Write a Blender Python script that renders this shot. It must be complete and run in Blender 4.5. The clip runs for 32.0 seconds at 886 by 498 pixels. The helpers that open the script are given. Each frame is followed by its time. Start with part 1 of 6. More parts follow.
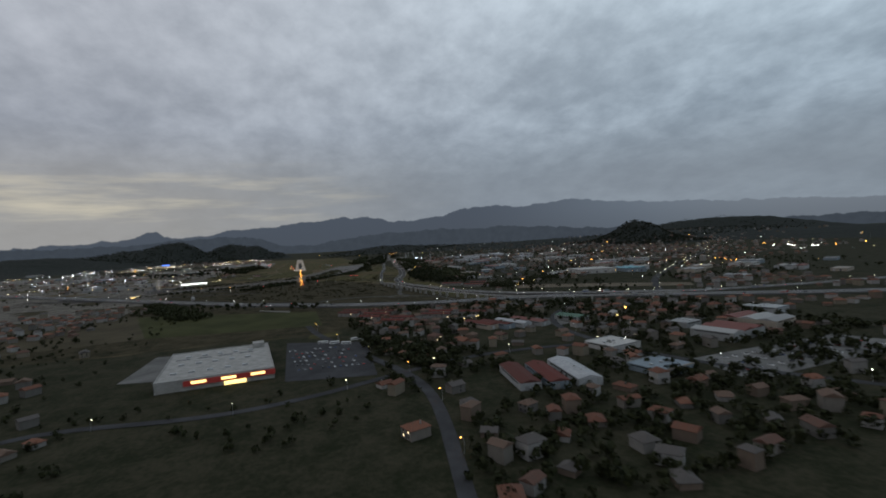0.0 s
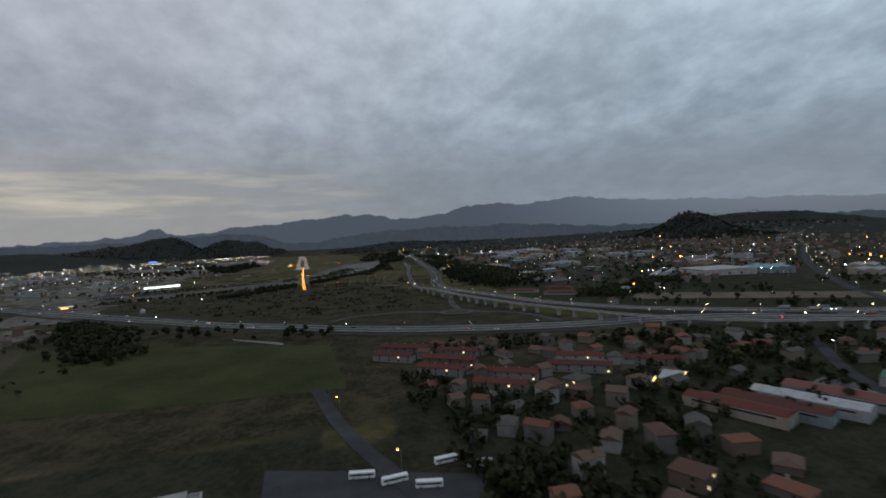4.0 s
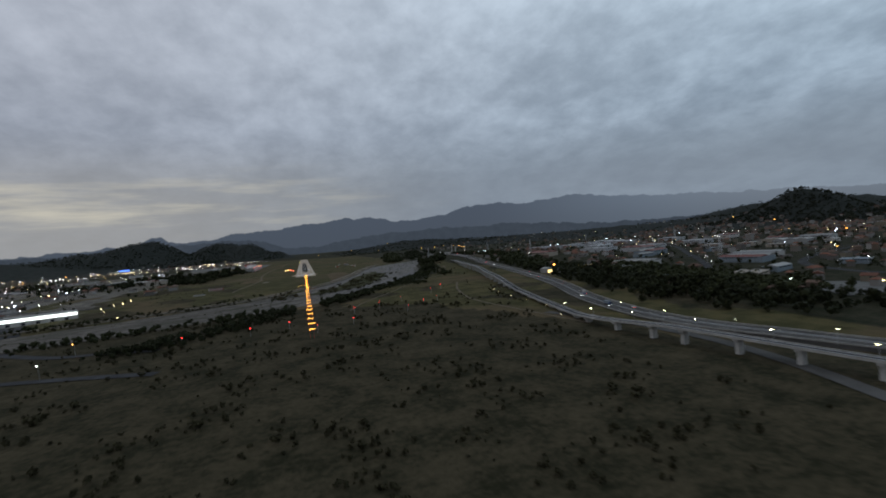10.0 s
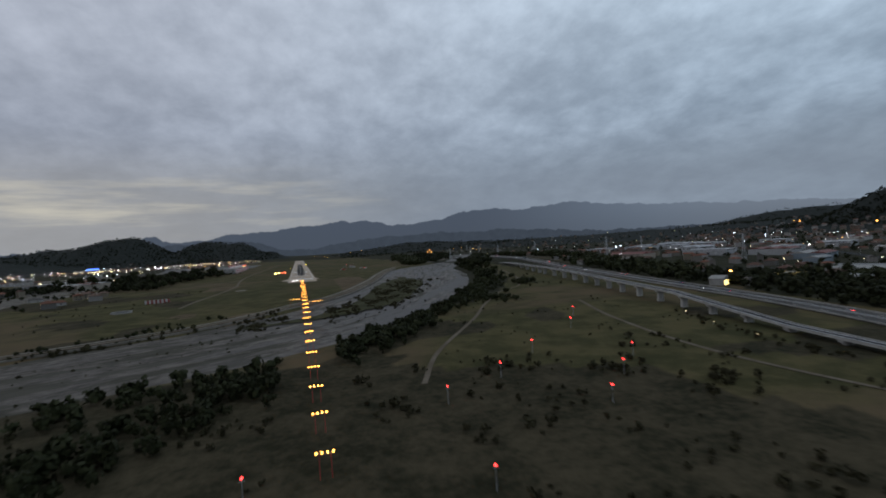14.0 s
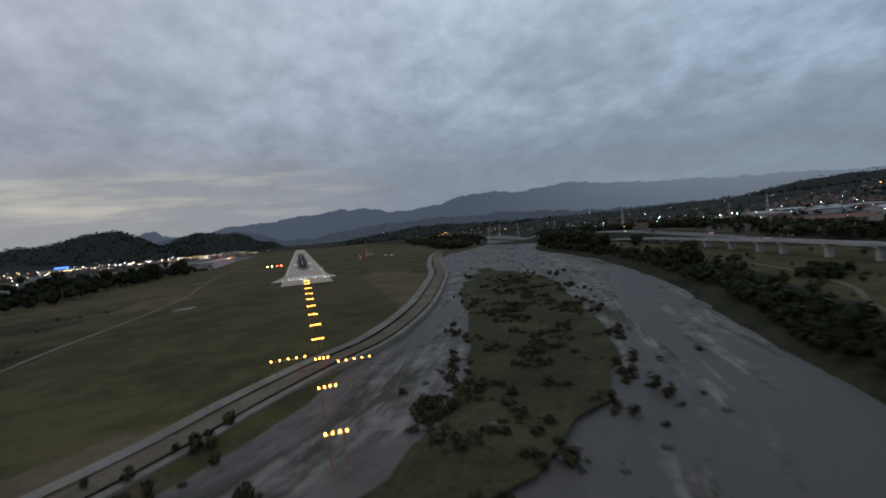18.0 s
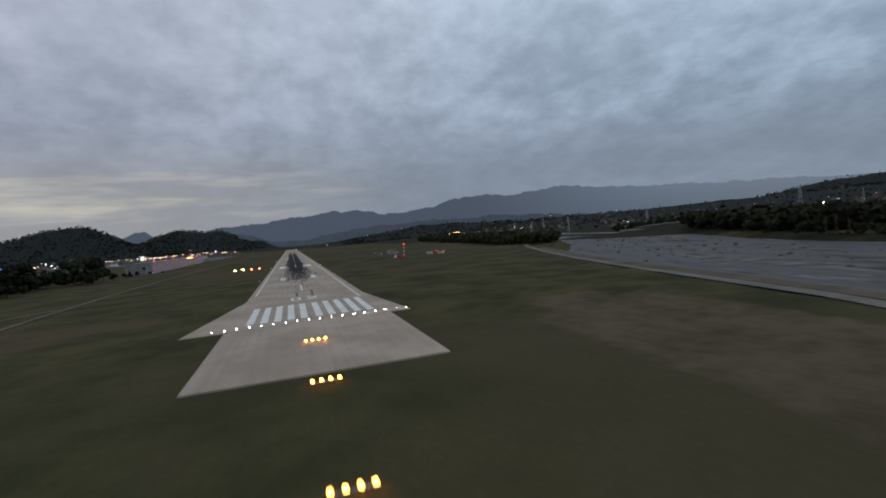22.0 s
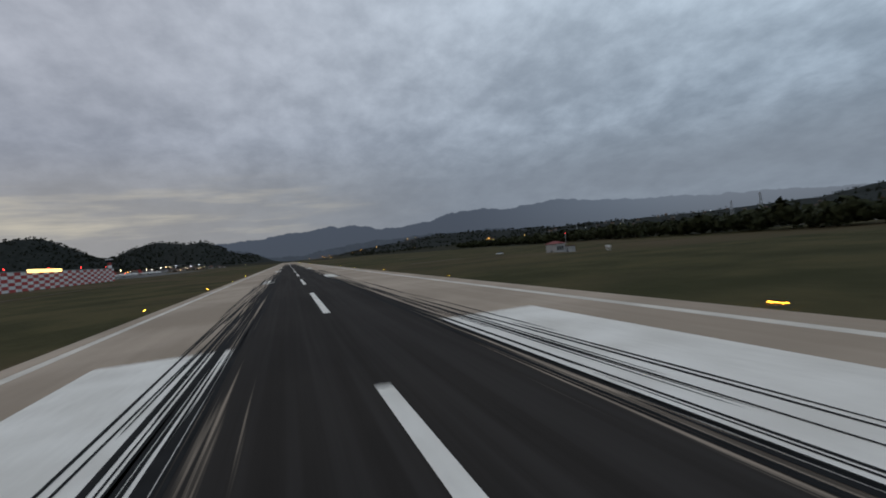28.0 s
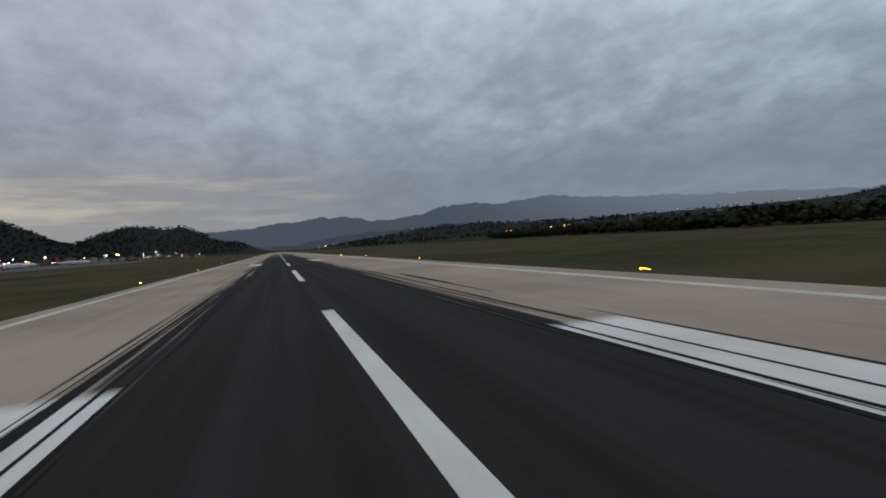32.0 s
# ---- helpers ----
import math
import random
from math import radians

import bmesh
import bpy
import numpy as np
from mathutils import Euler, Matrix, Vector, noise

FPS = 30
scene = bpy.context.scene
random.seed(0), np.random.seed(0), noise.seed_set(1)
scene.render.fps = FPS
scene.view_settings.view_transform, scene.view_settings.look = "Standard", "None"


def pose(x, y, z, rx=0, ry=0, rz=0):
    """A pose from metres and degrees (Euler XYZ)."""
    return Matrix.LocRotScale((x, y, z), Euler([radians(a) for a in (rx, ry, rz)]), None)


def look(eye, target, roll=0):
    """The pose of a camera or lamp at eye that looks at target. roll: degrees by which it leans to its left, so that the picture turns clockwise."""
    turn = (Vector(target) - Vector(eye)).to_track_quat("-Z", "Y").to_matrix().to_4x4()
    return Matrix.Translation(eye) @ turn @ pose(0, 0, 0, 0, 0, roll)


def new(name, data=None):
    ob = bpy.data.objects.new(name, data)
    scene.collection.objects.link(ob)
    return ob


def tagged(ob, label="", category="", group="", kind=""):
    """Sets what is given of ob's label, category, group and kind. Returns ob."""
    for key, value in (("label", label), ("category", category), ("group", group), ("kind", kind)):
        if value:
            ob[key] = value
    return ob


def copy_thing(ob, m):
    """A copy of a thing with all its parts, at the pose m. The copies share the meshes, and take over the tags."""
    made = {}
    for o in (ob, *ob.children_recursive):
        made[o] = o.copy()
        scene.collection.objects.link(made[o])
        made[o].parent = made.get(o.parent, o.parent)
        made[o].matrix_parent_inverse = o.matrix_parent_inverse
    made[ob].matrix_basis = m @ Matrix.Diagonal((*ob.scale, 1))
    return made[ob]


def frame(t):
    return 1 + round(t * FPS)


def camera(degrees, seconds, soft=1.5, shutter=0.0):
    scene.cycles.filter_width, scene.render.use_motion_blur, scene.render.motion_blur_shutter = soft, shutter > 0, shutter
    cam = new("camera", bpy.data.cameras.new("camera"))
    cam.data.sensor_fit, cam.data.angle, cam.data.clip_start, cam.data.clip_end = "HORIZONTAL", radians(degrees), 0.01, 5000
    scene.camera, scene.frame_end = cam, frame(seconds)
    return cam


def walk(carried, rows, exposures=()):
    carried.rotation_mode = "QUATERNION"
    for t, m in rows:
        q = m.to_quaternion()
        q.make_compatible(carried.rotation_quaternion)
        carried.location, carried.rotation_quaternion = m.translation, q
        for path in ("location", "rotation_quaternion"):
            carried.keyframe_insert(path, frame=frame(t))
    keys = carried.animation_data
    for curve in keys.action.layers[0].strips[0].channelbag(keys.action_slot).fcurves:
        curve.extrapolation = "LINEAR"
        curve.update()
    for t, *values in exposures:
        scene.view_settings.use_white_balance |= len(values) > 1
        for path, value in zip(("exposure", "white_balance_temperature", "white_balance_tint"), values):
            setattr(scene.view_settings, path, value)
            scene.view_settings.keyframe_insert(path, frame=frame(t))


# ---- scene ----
cam = camera(85.58, 32.0, soft=1.8, shutter=0.5)
walk(cam, [
    (0, pose(-0.539, -849.415, 34.816, 89.16, 3.21, -16.77)),
    (0.5, pose(-0.469, -829.610, 34.228, 89.00, 3.90, -16.71)),
    (1, pose(-0.396, -809.807, 33.640, 88.67, 4.78, -16.65)),
    (1.5, pose(-0.319, -790.012, 33.049, 88.28, 5.13, -16.59)),
    (2, pose(-0.237, -770.225, 32.456, 88.29, 4.49, -16.55)),
    (2.5, pose(-0.149, -750.450, 31.859, 88.40, 3.84, -16.51)),
    (3, pose(-0.059, -730.690, 31.256, 88.57, 2.99, -16.50)),
    (3.5, pose(0.028, -710.949, 30.645, 88.77, 2.76, -16.49)),
    (5.5, pose(0.257, -632.273, 28.084, 88.84, 4.73, -16.50)),
    (6, pose(0.256, -612.705, 27.404, 88.93, 4.19, -16.48)),
    (6.5, pose(0.222, -593.190, 26.705, 88.79, 4.06, -16.45)),
    (7, pose(0.153, -573.736, 25.989, 88.58, 4.63, -16.42)),
    (7.5, pose(0.050, -554.352, 25.259, 88.39, 5.28, -16.39)),
    (8, pose(-0.085, -535.047, 24.519, 88.46, 5.22, -16.37)),
    (8.5, pose(-0.251, -515.841, 23.772, 88.83, 4.77, -16.37)),
    (9, pose(-0.436, -496.811, 23.025, 89.11, 4.25, -16.37)),
    (9.5, pose(-0.630, -478.046, 22.286, 89.19, 4.20, -16.38)),
    (10, pose(-0.819, -459.637, 21.561, 89.02, 4.56, -16.39)),
    (10.5, pose(-0.992, -441.645, 20.857, 88.83, 5.05, -16.41)),
    (11, pose(-1.143, -424.010, 20.179, 88.68, 5.33, -16.45)),
    (11.5, pose(-1.266, -406.645, 19.530, 88.82, 5.14, -16.52)),
    (12, pose(-1.353, -389.464, 18.914, 89.09, 4.65, -16.60)),
    (12.5, pose(-1.402, -372.391, 18.334, 89.33, 4.19, -16.68)),
    (13, pose(-1.420, -355.395, 17.791, 89.43, 4.06, -16.77)),
    (13.5, pose(-1.419, -338.457, 17.284, 89.54, 3.85, -16.84)),
    (14, pose(-1.408, -321.561, 16.814, 89.55, 3.49, -16.88)),
    (14.5, pose(-1.398, -304.689, 16.378, 89.30, 4.09, -16.89)),
    (16.5, pose(-1.375, -237.299, 14.757, 88.86, 4.35, -16.82)),
    (17, pose(-1.372, -220.457, 14.324, 88.72, 4.35, -16.82)),
    (17.5, pose(-1.366, -203.622, 13.857, 88.24, 4.62, -16.84)),
    (18, pose(-1.355, -186.801, 13.345, 87.75, 5.46, -16.89)),
    (18.5, pose(-1.337, -169.998, 12.783, 87.80, 5.37, -16.97)),
    (19, pose(-1.316, -153.220, 12.178, 88.28, 4.20, -17.06)),
    (19.5, pose(-1.296, -136.473, 11.542, 88.79, 3.79, -17.17)),
    (20, pose(-1.280, -119.764, 10.888, 88.74, 4.31, -17.30)),
    (20.5, pose(-1.272, -103.099, 10.226, 88.71, 5.28, -17.43)),
    (21, pose(-1.271, -86.477, 9.557, 88.81, 4.80, -17.56)),
    (21.5, pose(-1.272, -69.898, 8.879, 88.64, 4.45, -17.68)),
    (22, pose(-1.273, -53.361, 8.189, 87.98, 5.02, -17.79)),
    (22.5, pose(-1.273, -36.866, 7.489, 88.13, 4.53, -17.87)),
    (23, pose(-1.270, -20.394, 6.777, 88.14, 4.59, -17.95)),
    (23.5, pose(-1.269, -4.045, 6.063, 87.84, 5.82, -18.01)),
    (24, pose(-1.277, 12.048, 5.364, 87.93, 5.82, -18.07)),
    (24.5, pose(-1.296, 27.830, 4.694, 88.76, 3.84, -18.11)),
    (25, pose(-1.317, 43.351, 4.074, 89.27, 4.07, -18.12)),
    (25.5, pose(-1.336, 58.816, 3.529, 89.62, 5.47, -18.12)),
    (27.5, pose(-1.299, 120.055, 2.266, 89.97, 5.18, -18.13)),
    (28, pose(-1.259, 135.073, 2.104, 89.66, 5.58, -18.14)),
    (28.5, pose(-1.210, 149.979, 1.960, 89.41, 5.67, -18.16)),
    (29, pose(-1.156, 164.743, 1.830, 89.21, 6.15, -18.20)),
    (29.5, pose(-1.106, 179.332, 1.715, 89.42, 6.21, -18.27)),
    (30, pose(-1.065, 193.710, 1.617, 89.50, 4.90, -18.39)),
    (30.5, pose(-1.039, 207.855, 1.535, 89.26, 4.76, -18.53)),
    (31, pose(-1.018, 221.804, 1.471, 89.25, 4.40, -18.72)),
    (31.5, pose(-0.994, 235.608, 1.426, 88.86, 4.23, -18.95)),
    (32, pose(-0.957, 249.315, 1.401, 88.78, 4.32, -19.19)),
], exposures=[(0.0, 0.0, 6480, 9), (6.0, 0.0, 6330, 9), (13.0, 0.0, 6180, 10), (18.0, 0.0, 6080, 11), (25.0, 0.0, 6050, 11), (28.0, -0.08, 6350, 11), (32.0, -0.08, 6400, 11)])

# ---- sky, distance and light ----
world = bpy.data.worlds.new("overcast_dusk")
scene.world = world
world.use_nodes = True
wt = world.node_tree
wt.nodes.clear()


class Nodes:
    """Short way to write node trees."""

    def __init__(self, tree):
        self.t = tree

    def put(self, sock, v):
        if hasattr(v, "is_output"):
            self.t.links.new(v, sock)
        elif v is not None:
            sock.default_value = v

    def math(self, op, a, b=None, c=None, clamp=False):
        n = self.t.nodes.new("ShaderNodeMath")
        n.operation, n.use_clamp = op, clamp
        for s, v in zip(n.inputs, (a, b, c)):
            self.put(s, v)
        return n.outputs[0]

    def ramp(self, v, lo, hi, smooth=True):
        n = self.t.nodes.new("ShaderNodeMapRange")
        n.interpolation_type = "SMOOTHSTEP" if smooth else "LINEAR"
        self.put(n.inputs["Value"], v)
        self.put(n.inputs["From Min"], lo)
        self.put(n.inputs["From Max"], hi)
        return n.outputs[0]

    def mix(self, f, a, b, mode="MIX"):
        n = self.t.nodes.new("ShaderNodeMix")
        n.data_type, n.blend_type = "RGBA", mode
        self.put(n.inputs[0], f)
        self.put(n.inputs[6], a if hasattr(a, "is_output") else (*a, 1.0)[:4])
        self.put(n.inputs[7], b if hasattr(b, "is_output") else (*b, 1.0)[:4])
        return n.outputs[2]

    def noise(self, vec, scale, detail=4.0, rough=0.55, dist=0.0):
        n = self.t.nodes.new("ShaderNodeTexNoise")
        self.put(n.inputs["Vector"], vec)
        n.inputs["Scale"].default_value, n.inputs["Detail"].default_value = scale, detail
        n.inputs["Roughness"].default_value, n.inputs["Distortion"].default_value = rough, dist
        return n.outputs["Fac"]

    def sep(self, v):
        n = self.t.nodes.new("ShaderNodeSeparateXYZ")
        self.put(n.inputs[0], v)
        return n.outputs

    def com(self, x, y, z):
        n = self.t.nodes.new("ShaderNodeCombineXYZ")
        for s, v in zip(n.inputs, (x, y, z)):
            self.put(s, v)
        return n.outputs[0]

    def curve(self, v, pts, lo, hi):
        """Height over azimuth: pts (degrees, value) with values 0..1 between straight joints."""
        n = self.t.nodes.new("ShaderNodeFloatCurve")
        c = n.mapping.curves[0]
        for i, (a, b) in enumerate(pts):
            x = (a - lo) / (hi - lo)
            if i == 0:
                c.points[0].location = (x, b)
            elif i == len(pts) - 1:
                c.points[-1].location = (x, b)
            else:
                c.points.new(x, b)
        n.mapping.update()
        self.put(n.inputs["Value"], self.ramp(v, lo, hi, False))
        return n.outputs[0]

    def scaled(self, vec, x, y, z):
        n = self.t.nodes.new("ShaderNodeMapping")
        self.put(n.inputs[0], vec)
        n.inputs["Scale"].default_value = (x, y, z)
        return n.outputs[0]


W = Nodes(wt)
direction = wt.nodes.new("ShaderNodeTexCoord").outputs["Generated"]
dx, dy, dz = W.sep(direction)
elev = W.math("MULTIPLY", W.math("ARCSINE", dz), 57.2958)
azim = W.math("MULTIPLY", W.math("ARCTAN2", dx, dy), 57.2958)
# cloud deck, seen as a high flat layer
den = W.math("ADD", W.math("MAXIMUM", dz, 0.0), 0.36)
deck = W.com(W.math("DIVIDE", dx, den), W.math("DIVIDE", dy, den), 0.0)
big = W.noise(W.scaled(deck, 0.9, 1.0, 1.0), 1.1, 3.0, 0.5, 0.2)
small = W.noise(W.scaled(deck, 1.1, 1.0, 1.0), 3.0, 6.0, 0.55, 0.2)
fine = W.noise(W.scaled(deck, 1.2, 1.0, 1.0), 8.5, 5.0, 0.6, 0.1)
cloud = W.math("ADD", W.math("ADD", W.math("MULTIPLY", big, 0.34), W.math("MULTIPLY", small, 0.36)), W.math("MULTIPLY", fine, 0.30))
cl = W.ramp(cloud, 0.33, 0.70)
sky_dark = W.mix(W.ramp(azim, -30.0, 65.0), (0.205, 0.220, 0.252), (0.192, 0.236, 0.280))
sky_light = W.mix(W.ramp(azim, -30.0, 65.0), (0.350, 0.366, 0.405), (0.40, 0.475, 0.540))
sky = W.mix(cl, sky_dark, sky_light)
# brighter overhead, darker band of thick cloud low down
sky = W.mix(W.ramp(elev, 6.0, 30.0), W.mix(1.0, sky, (0.80, 0.82, 0.85), "MULTIPLY"), W.mix(1.0, sky, (1.14, 1.14, 1.14), "MULTIPLY"))
low = W.ramp(elev, 14.0, 5.0)
sky = W.mix(W.math("MULTIPLY", low, 0.75), sky, W.mix(W.ramp(azim, -22.0, 26.0), (0.225, 0.216, 0.200), (0.138, 0.158, 0.184)))
# long pale streaks of evening light low in the west
streak = W.noise(W.com(W.math("MULTIPLY", azim, 0.035), W.math("MULTIPLY", elev, 0.30), 0.0), 1.6, 5.0, 0.55)
lit = W.math("MULTIPLY", W.ramp(streak, 0.44, 0.70), W.math("MULTIPLY", W.ramp(azim, 22.0, -20.0), W.math("MULTIPLY", W.ramp(elev, 2.0, 4.5), W.ramp(elev, 10.5, 6.5))))
sky = W.mix(W.math("MULTIPLY", lit, 0.7), sky, (0.46, 0.42, 0.33))
# far mountain chains, many kilometres off, with distance haze painted into their colours
rough1 = W.math("MULTIPLY", W.math("SUBTRACT", W.noise(W.com(azim, 3.0, 0.0), 0.45, 6.0, 0.62), 0.5), 1.15)
far = W.curve(azim, [(-90, 0.13), (-40, 0.13), (-27, 0.15), (-21, 0.17), (-18, 0.19), (-15.6, 0.21), (-14.3, 0.268), (-13.2, 0.21), (-11, 0.20), (-8, 0.24), (-4, 0.27), (1, 0.315), (6.5, 0.345), (9, 0.335), (12, 0.275), (16, 0.315), (23, 0.39), (27, 0.365), (32, 0.41), (37, 0.35), (44, 0.30), (53, 0.235), (60, 0.19), (75, 0.16), (90, 0.13)], -90.0, 90.0)
far_e = W.math("ADD", W.math("MULTIPLY", far, 10.0), rough1)
# haze as colour: the chain pales eastwards until it nears the sky
far_haze = W.ramp(azim, 18.0, 46.0)
far_c = W.mix(far_haze, (0.050, 0.061, 0.080), (0.100, 0.121, 0.150))
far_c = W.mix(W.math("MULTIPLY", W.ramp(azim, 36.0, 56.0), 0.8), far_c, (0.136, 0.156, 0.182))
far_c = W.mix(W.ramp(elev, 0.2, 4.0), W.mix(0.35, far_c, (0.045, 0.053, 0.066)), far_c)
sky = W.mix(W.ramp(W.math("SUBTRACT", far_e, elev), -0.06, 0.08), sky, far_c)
rough2 = W.math("MULTIPLY", W.math("SUBTRACT", W.noise(W.com(azim, 9.0, 0.0), 0.7, 6.0, 0.62), 0.5), 0.9)
mid = W.curve(azim, [(-90, 0.1), (-26, 0.14), (-20, 0.13), (-13, 0.16), (-7.5, 0.18), (-4.4, 0.15), (-2.9, 0.1), (0, 0.05), (4, 0.08), (8, 0.13), (19, 0.15), (28, 0.125), (35, 0.07), (50, 0.06), (90, 0.06)], -90.0, 90.0)
mid_e = W.math("ADD", W.math("MULTIPLY", mid, 10.0), rough2)
# nearer ridges: mottled blue-grey, lightened to carry the haze in front of them
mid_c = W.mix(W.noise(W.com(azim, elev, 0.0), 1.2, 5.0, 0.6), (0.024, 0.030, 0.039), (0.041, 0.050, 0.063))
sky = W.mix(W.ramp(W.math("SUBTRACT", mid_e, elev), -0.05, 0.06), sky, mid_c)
back = wt.nodes.new("ShaderNodeBackground")
wt.links.new(sky, back.inputs[0])
back.inputs[1].default_value = 1.42
wt.links.new(back.outputs[0], wt.nodes.new("ShaderNodeOutputWorld").inputs[0])

# the last of the daylight behind thick cloud, low in the west
sun = new("sun", bpy.data.lights.new("sun", "SUN"))
sun.data.energy, sun.data.angle, sun.data.color = 0.12, radians(40), (1.0, 0.93, 0.84)
sun.matrix_world = look((-300, 300, 260), (0, 0, 0))


# ---- materials ----
U = 0.41


def material(name, rough=0.8, metal=0.0, spec=0.3):
    m = bpy.data.materials.new(name)
    m.use_nodes = True
    t = m.node_tree
    t.nodes.clear()
    b = t.nodes.new("ShaderNodeBsdfPrincipled")
    b.inputs["Roughness"].default_value, b.inputs["Metallic"].default_value = rough, metal
    b.inputs["Specular IOR Level"].default_value = spec
    t.links.new(b.outputs[0], t.nodes.new("ShaderNodeOutputMaterial").inputs[0])
    return m, Nodes(t), b


def place(n):
    """The place of a point, in true metres."""
    return n.scaled(n.t.nodes.new("ShaderNodeNewGeometry").outputs["Position"], 1 / U, 1 / U, 1 / U)


def own_random(n):
    return n.t.nodes.new("ShaderNodeObjectInfo").outputs["Random"]


def bump(n, b, h, dist, strength=0.5):
    k = n.t.nodes.new("ShaderNodeBump")
    k.inputs["Strength"].default_value, k.inputs["Distance"].default_value = strength, dist * U
    n.put(k.inputs["Height"], h)
    n.t.links.new(k.outputs[0], b.inputs["Normal"])


def mottled(name, dark, light, s1, s2, rough=0.85, metal=0.0, spread=0.0, bump_d=0.0, spec=0.3):
    """Colour that varies at two sizes, and a little from object to object."""
    m, n, b = material(name, rough, metal, spec)
    p = place(n)
    f = n.math("ADD", n.math("MULTIPLY", n.noise(p, s1, 4.0), 0.55), n.math("MULTIPLY", n.noise(p, s2, 5.0, 0.65), 0.45))
    c = n.mix(n.ramp(f, 0.33, 0.67), dark, light)
    if spread:
        k = n.math("ADD", 1.0 - spread, n.math("MULTIPLY", own_random(n), 2 * spread))
        c = n.mix(1.0, c, n.com(k, k, k), "MULTIPLY")
    n.put(b.inputs["Base Color"], c)
    if bump_d:
        bump(n, b, n.noise(p, s2, 6.0, 0.6), bump_d)
    return m


def tinted(name, colours, rough=0.8, s=0.6, dirt=0.35, island=False):
    """One of several colours for each object, with streaks of dirt."""
    m, n, b = material(name, rough, 0.0, 0.08)
    r = n.t.nodes.new("ShaderNodeValToRGB")
    r.color_ramp.interpolation = "CONSTANT"
    e = r.color_ramp.elements
    e[0].color = (*colours[0], 1)
    e[1].position, e[1].color = 1.0 / len(colours), (*colours[1], 1)
    for i, c in enumerate(colours[2:], 2):
        e.new(i / len(colours)).color = (*c, 1)
    n.put(r.inputs[0], n.t.nodes.new("ShaderNodeNewGeometry").outputs["Random Per Island"] if island else own_random(n))
    p = place(n)
    d = n.math("ADD", n.math("MULTIPLY", n.noise(n.scaled(p, 1, 1, 0.3), s, 5.0), 0.6), n.math("MULTIPLY", n.noise(p, s * 6, 3.0), 0.4))
    n.put(b.inputs["Base Color"], n.mix(n.math("MULTIPLY", n.ramp(d, 0.4, 0.7), dirt), r.outputs[0], (0.07, 0.065, 0.055)))
    return m


def glow(name, colour, strength):
    m = bpy.data.materials.new(name)
    m.use_nodes = True
    t = m.node_tree
    t.nodes.clear()
    e = t.nodes.new("ShaderNodeEmission")
    e.inputs[0].default_value, e.inputs[1].default_value = (*colour, 1), strength
    t.links.new(e.outputs[0], t.nodes.new("ShaderNodeOutputMaterial").inputs[0])
    return m


def ground_material():
    """Meadow, scrubland, valley floor, wooded slope and bare earth, blended along ragged borders by the mesh's zones."""
    m, n, b = material("grassland", 0.95, 0.0, 0.03)
    p = place(n)
    a, c, d = n.noise(p, 0.006, 5.0, 0.6, 0.6), n.noise(p, 0.045, 5.0, 0.65), n.noise(p, 1.4, 4.0, 0.7)
    e, wide = n.noise(p, 0.3, 5.0, 0.65), n.noise(p, 0.0022, 3.0)
    g = n.mix(n.ramp(c, 0.35, 0.65), (0.042, 0.041, 0.018), (0.084, 0.071, 0.033))
    g = n.mix(n.math("MULTIPLY", n.ramp(a, 0.47, 0.63), 0.75), g, (0.100, 0.072, 0.044))
    g = n.mix(n.math("MULTIPLY", n.ramp(wide, 0.48, 0.62), 0.35), g, (0.044, 0.047, 0.021))
    two = n.ramp(n.math("ADD", n.math("MULTIPLY", c, 0.55), n.math("MULTIPLY", e, 0.45)), 0.35, 0.65)
    rag = n.math("MULTIPLY", n.math("SUBTRACT", n.math("ADD", n.math("MULTIPLY", n.noise(p, 0.02, 6.0, 0.65), 0.6), n.math("MULTIPLY", e, 0.4)), 0.5), 1.9)
    for zone, dark, light, most in (("bare", (0.075, 0.055, 0.034), (0.135, 0.100, 0.066), 0.8), ("rough", (0.018, 0.018, 0.010), (0.062, 0.051, 0.031), 1.0), ("estate", (0.062, 0.056, 0.047), (0.175, 0.158, 0.135), 1.0), ("valley", (0.016, 0.019, 0.010), (0.044, 0.040, 0.026), 1.0), ("wooded", (0.019, 0.022, 0.020), (0.034, 0.037, 0.033), 1.0)):
        z = n.t.nodes.new("ShaderNodeAttribute")
        z.attribute_name = zone
        w = n.math("MULTIPLY", n.ramp(n.math("ADD", z.outputs["Fac"], rag), 0.3, 0.7), n.math("MULTIPLY", n.ramp(z.outputs["Fac"], 0.0, 0.15), most))
        g = n.mix(w, g, n.mix(two, dark, light))
    k = n.math("ADD", 0.68, n.math("MULTIPLY", d, 0.64))
    n.put(b.inputs["Base Color"], n.mix(1.0, g, n.com(k, k, k), "MULTIPLY"))
    bump(n, b, n.math("ADD", n.math("MULTIPLY", d, 0.4), c), 0.5, 0.6)
    return m


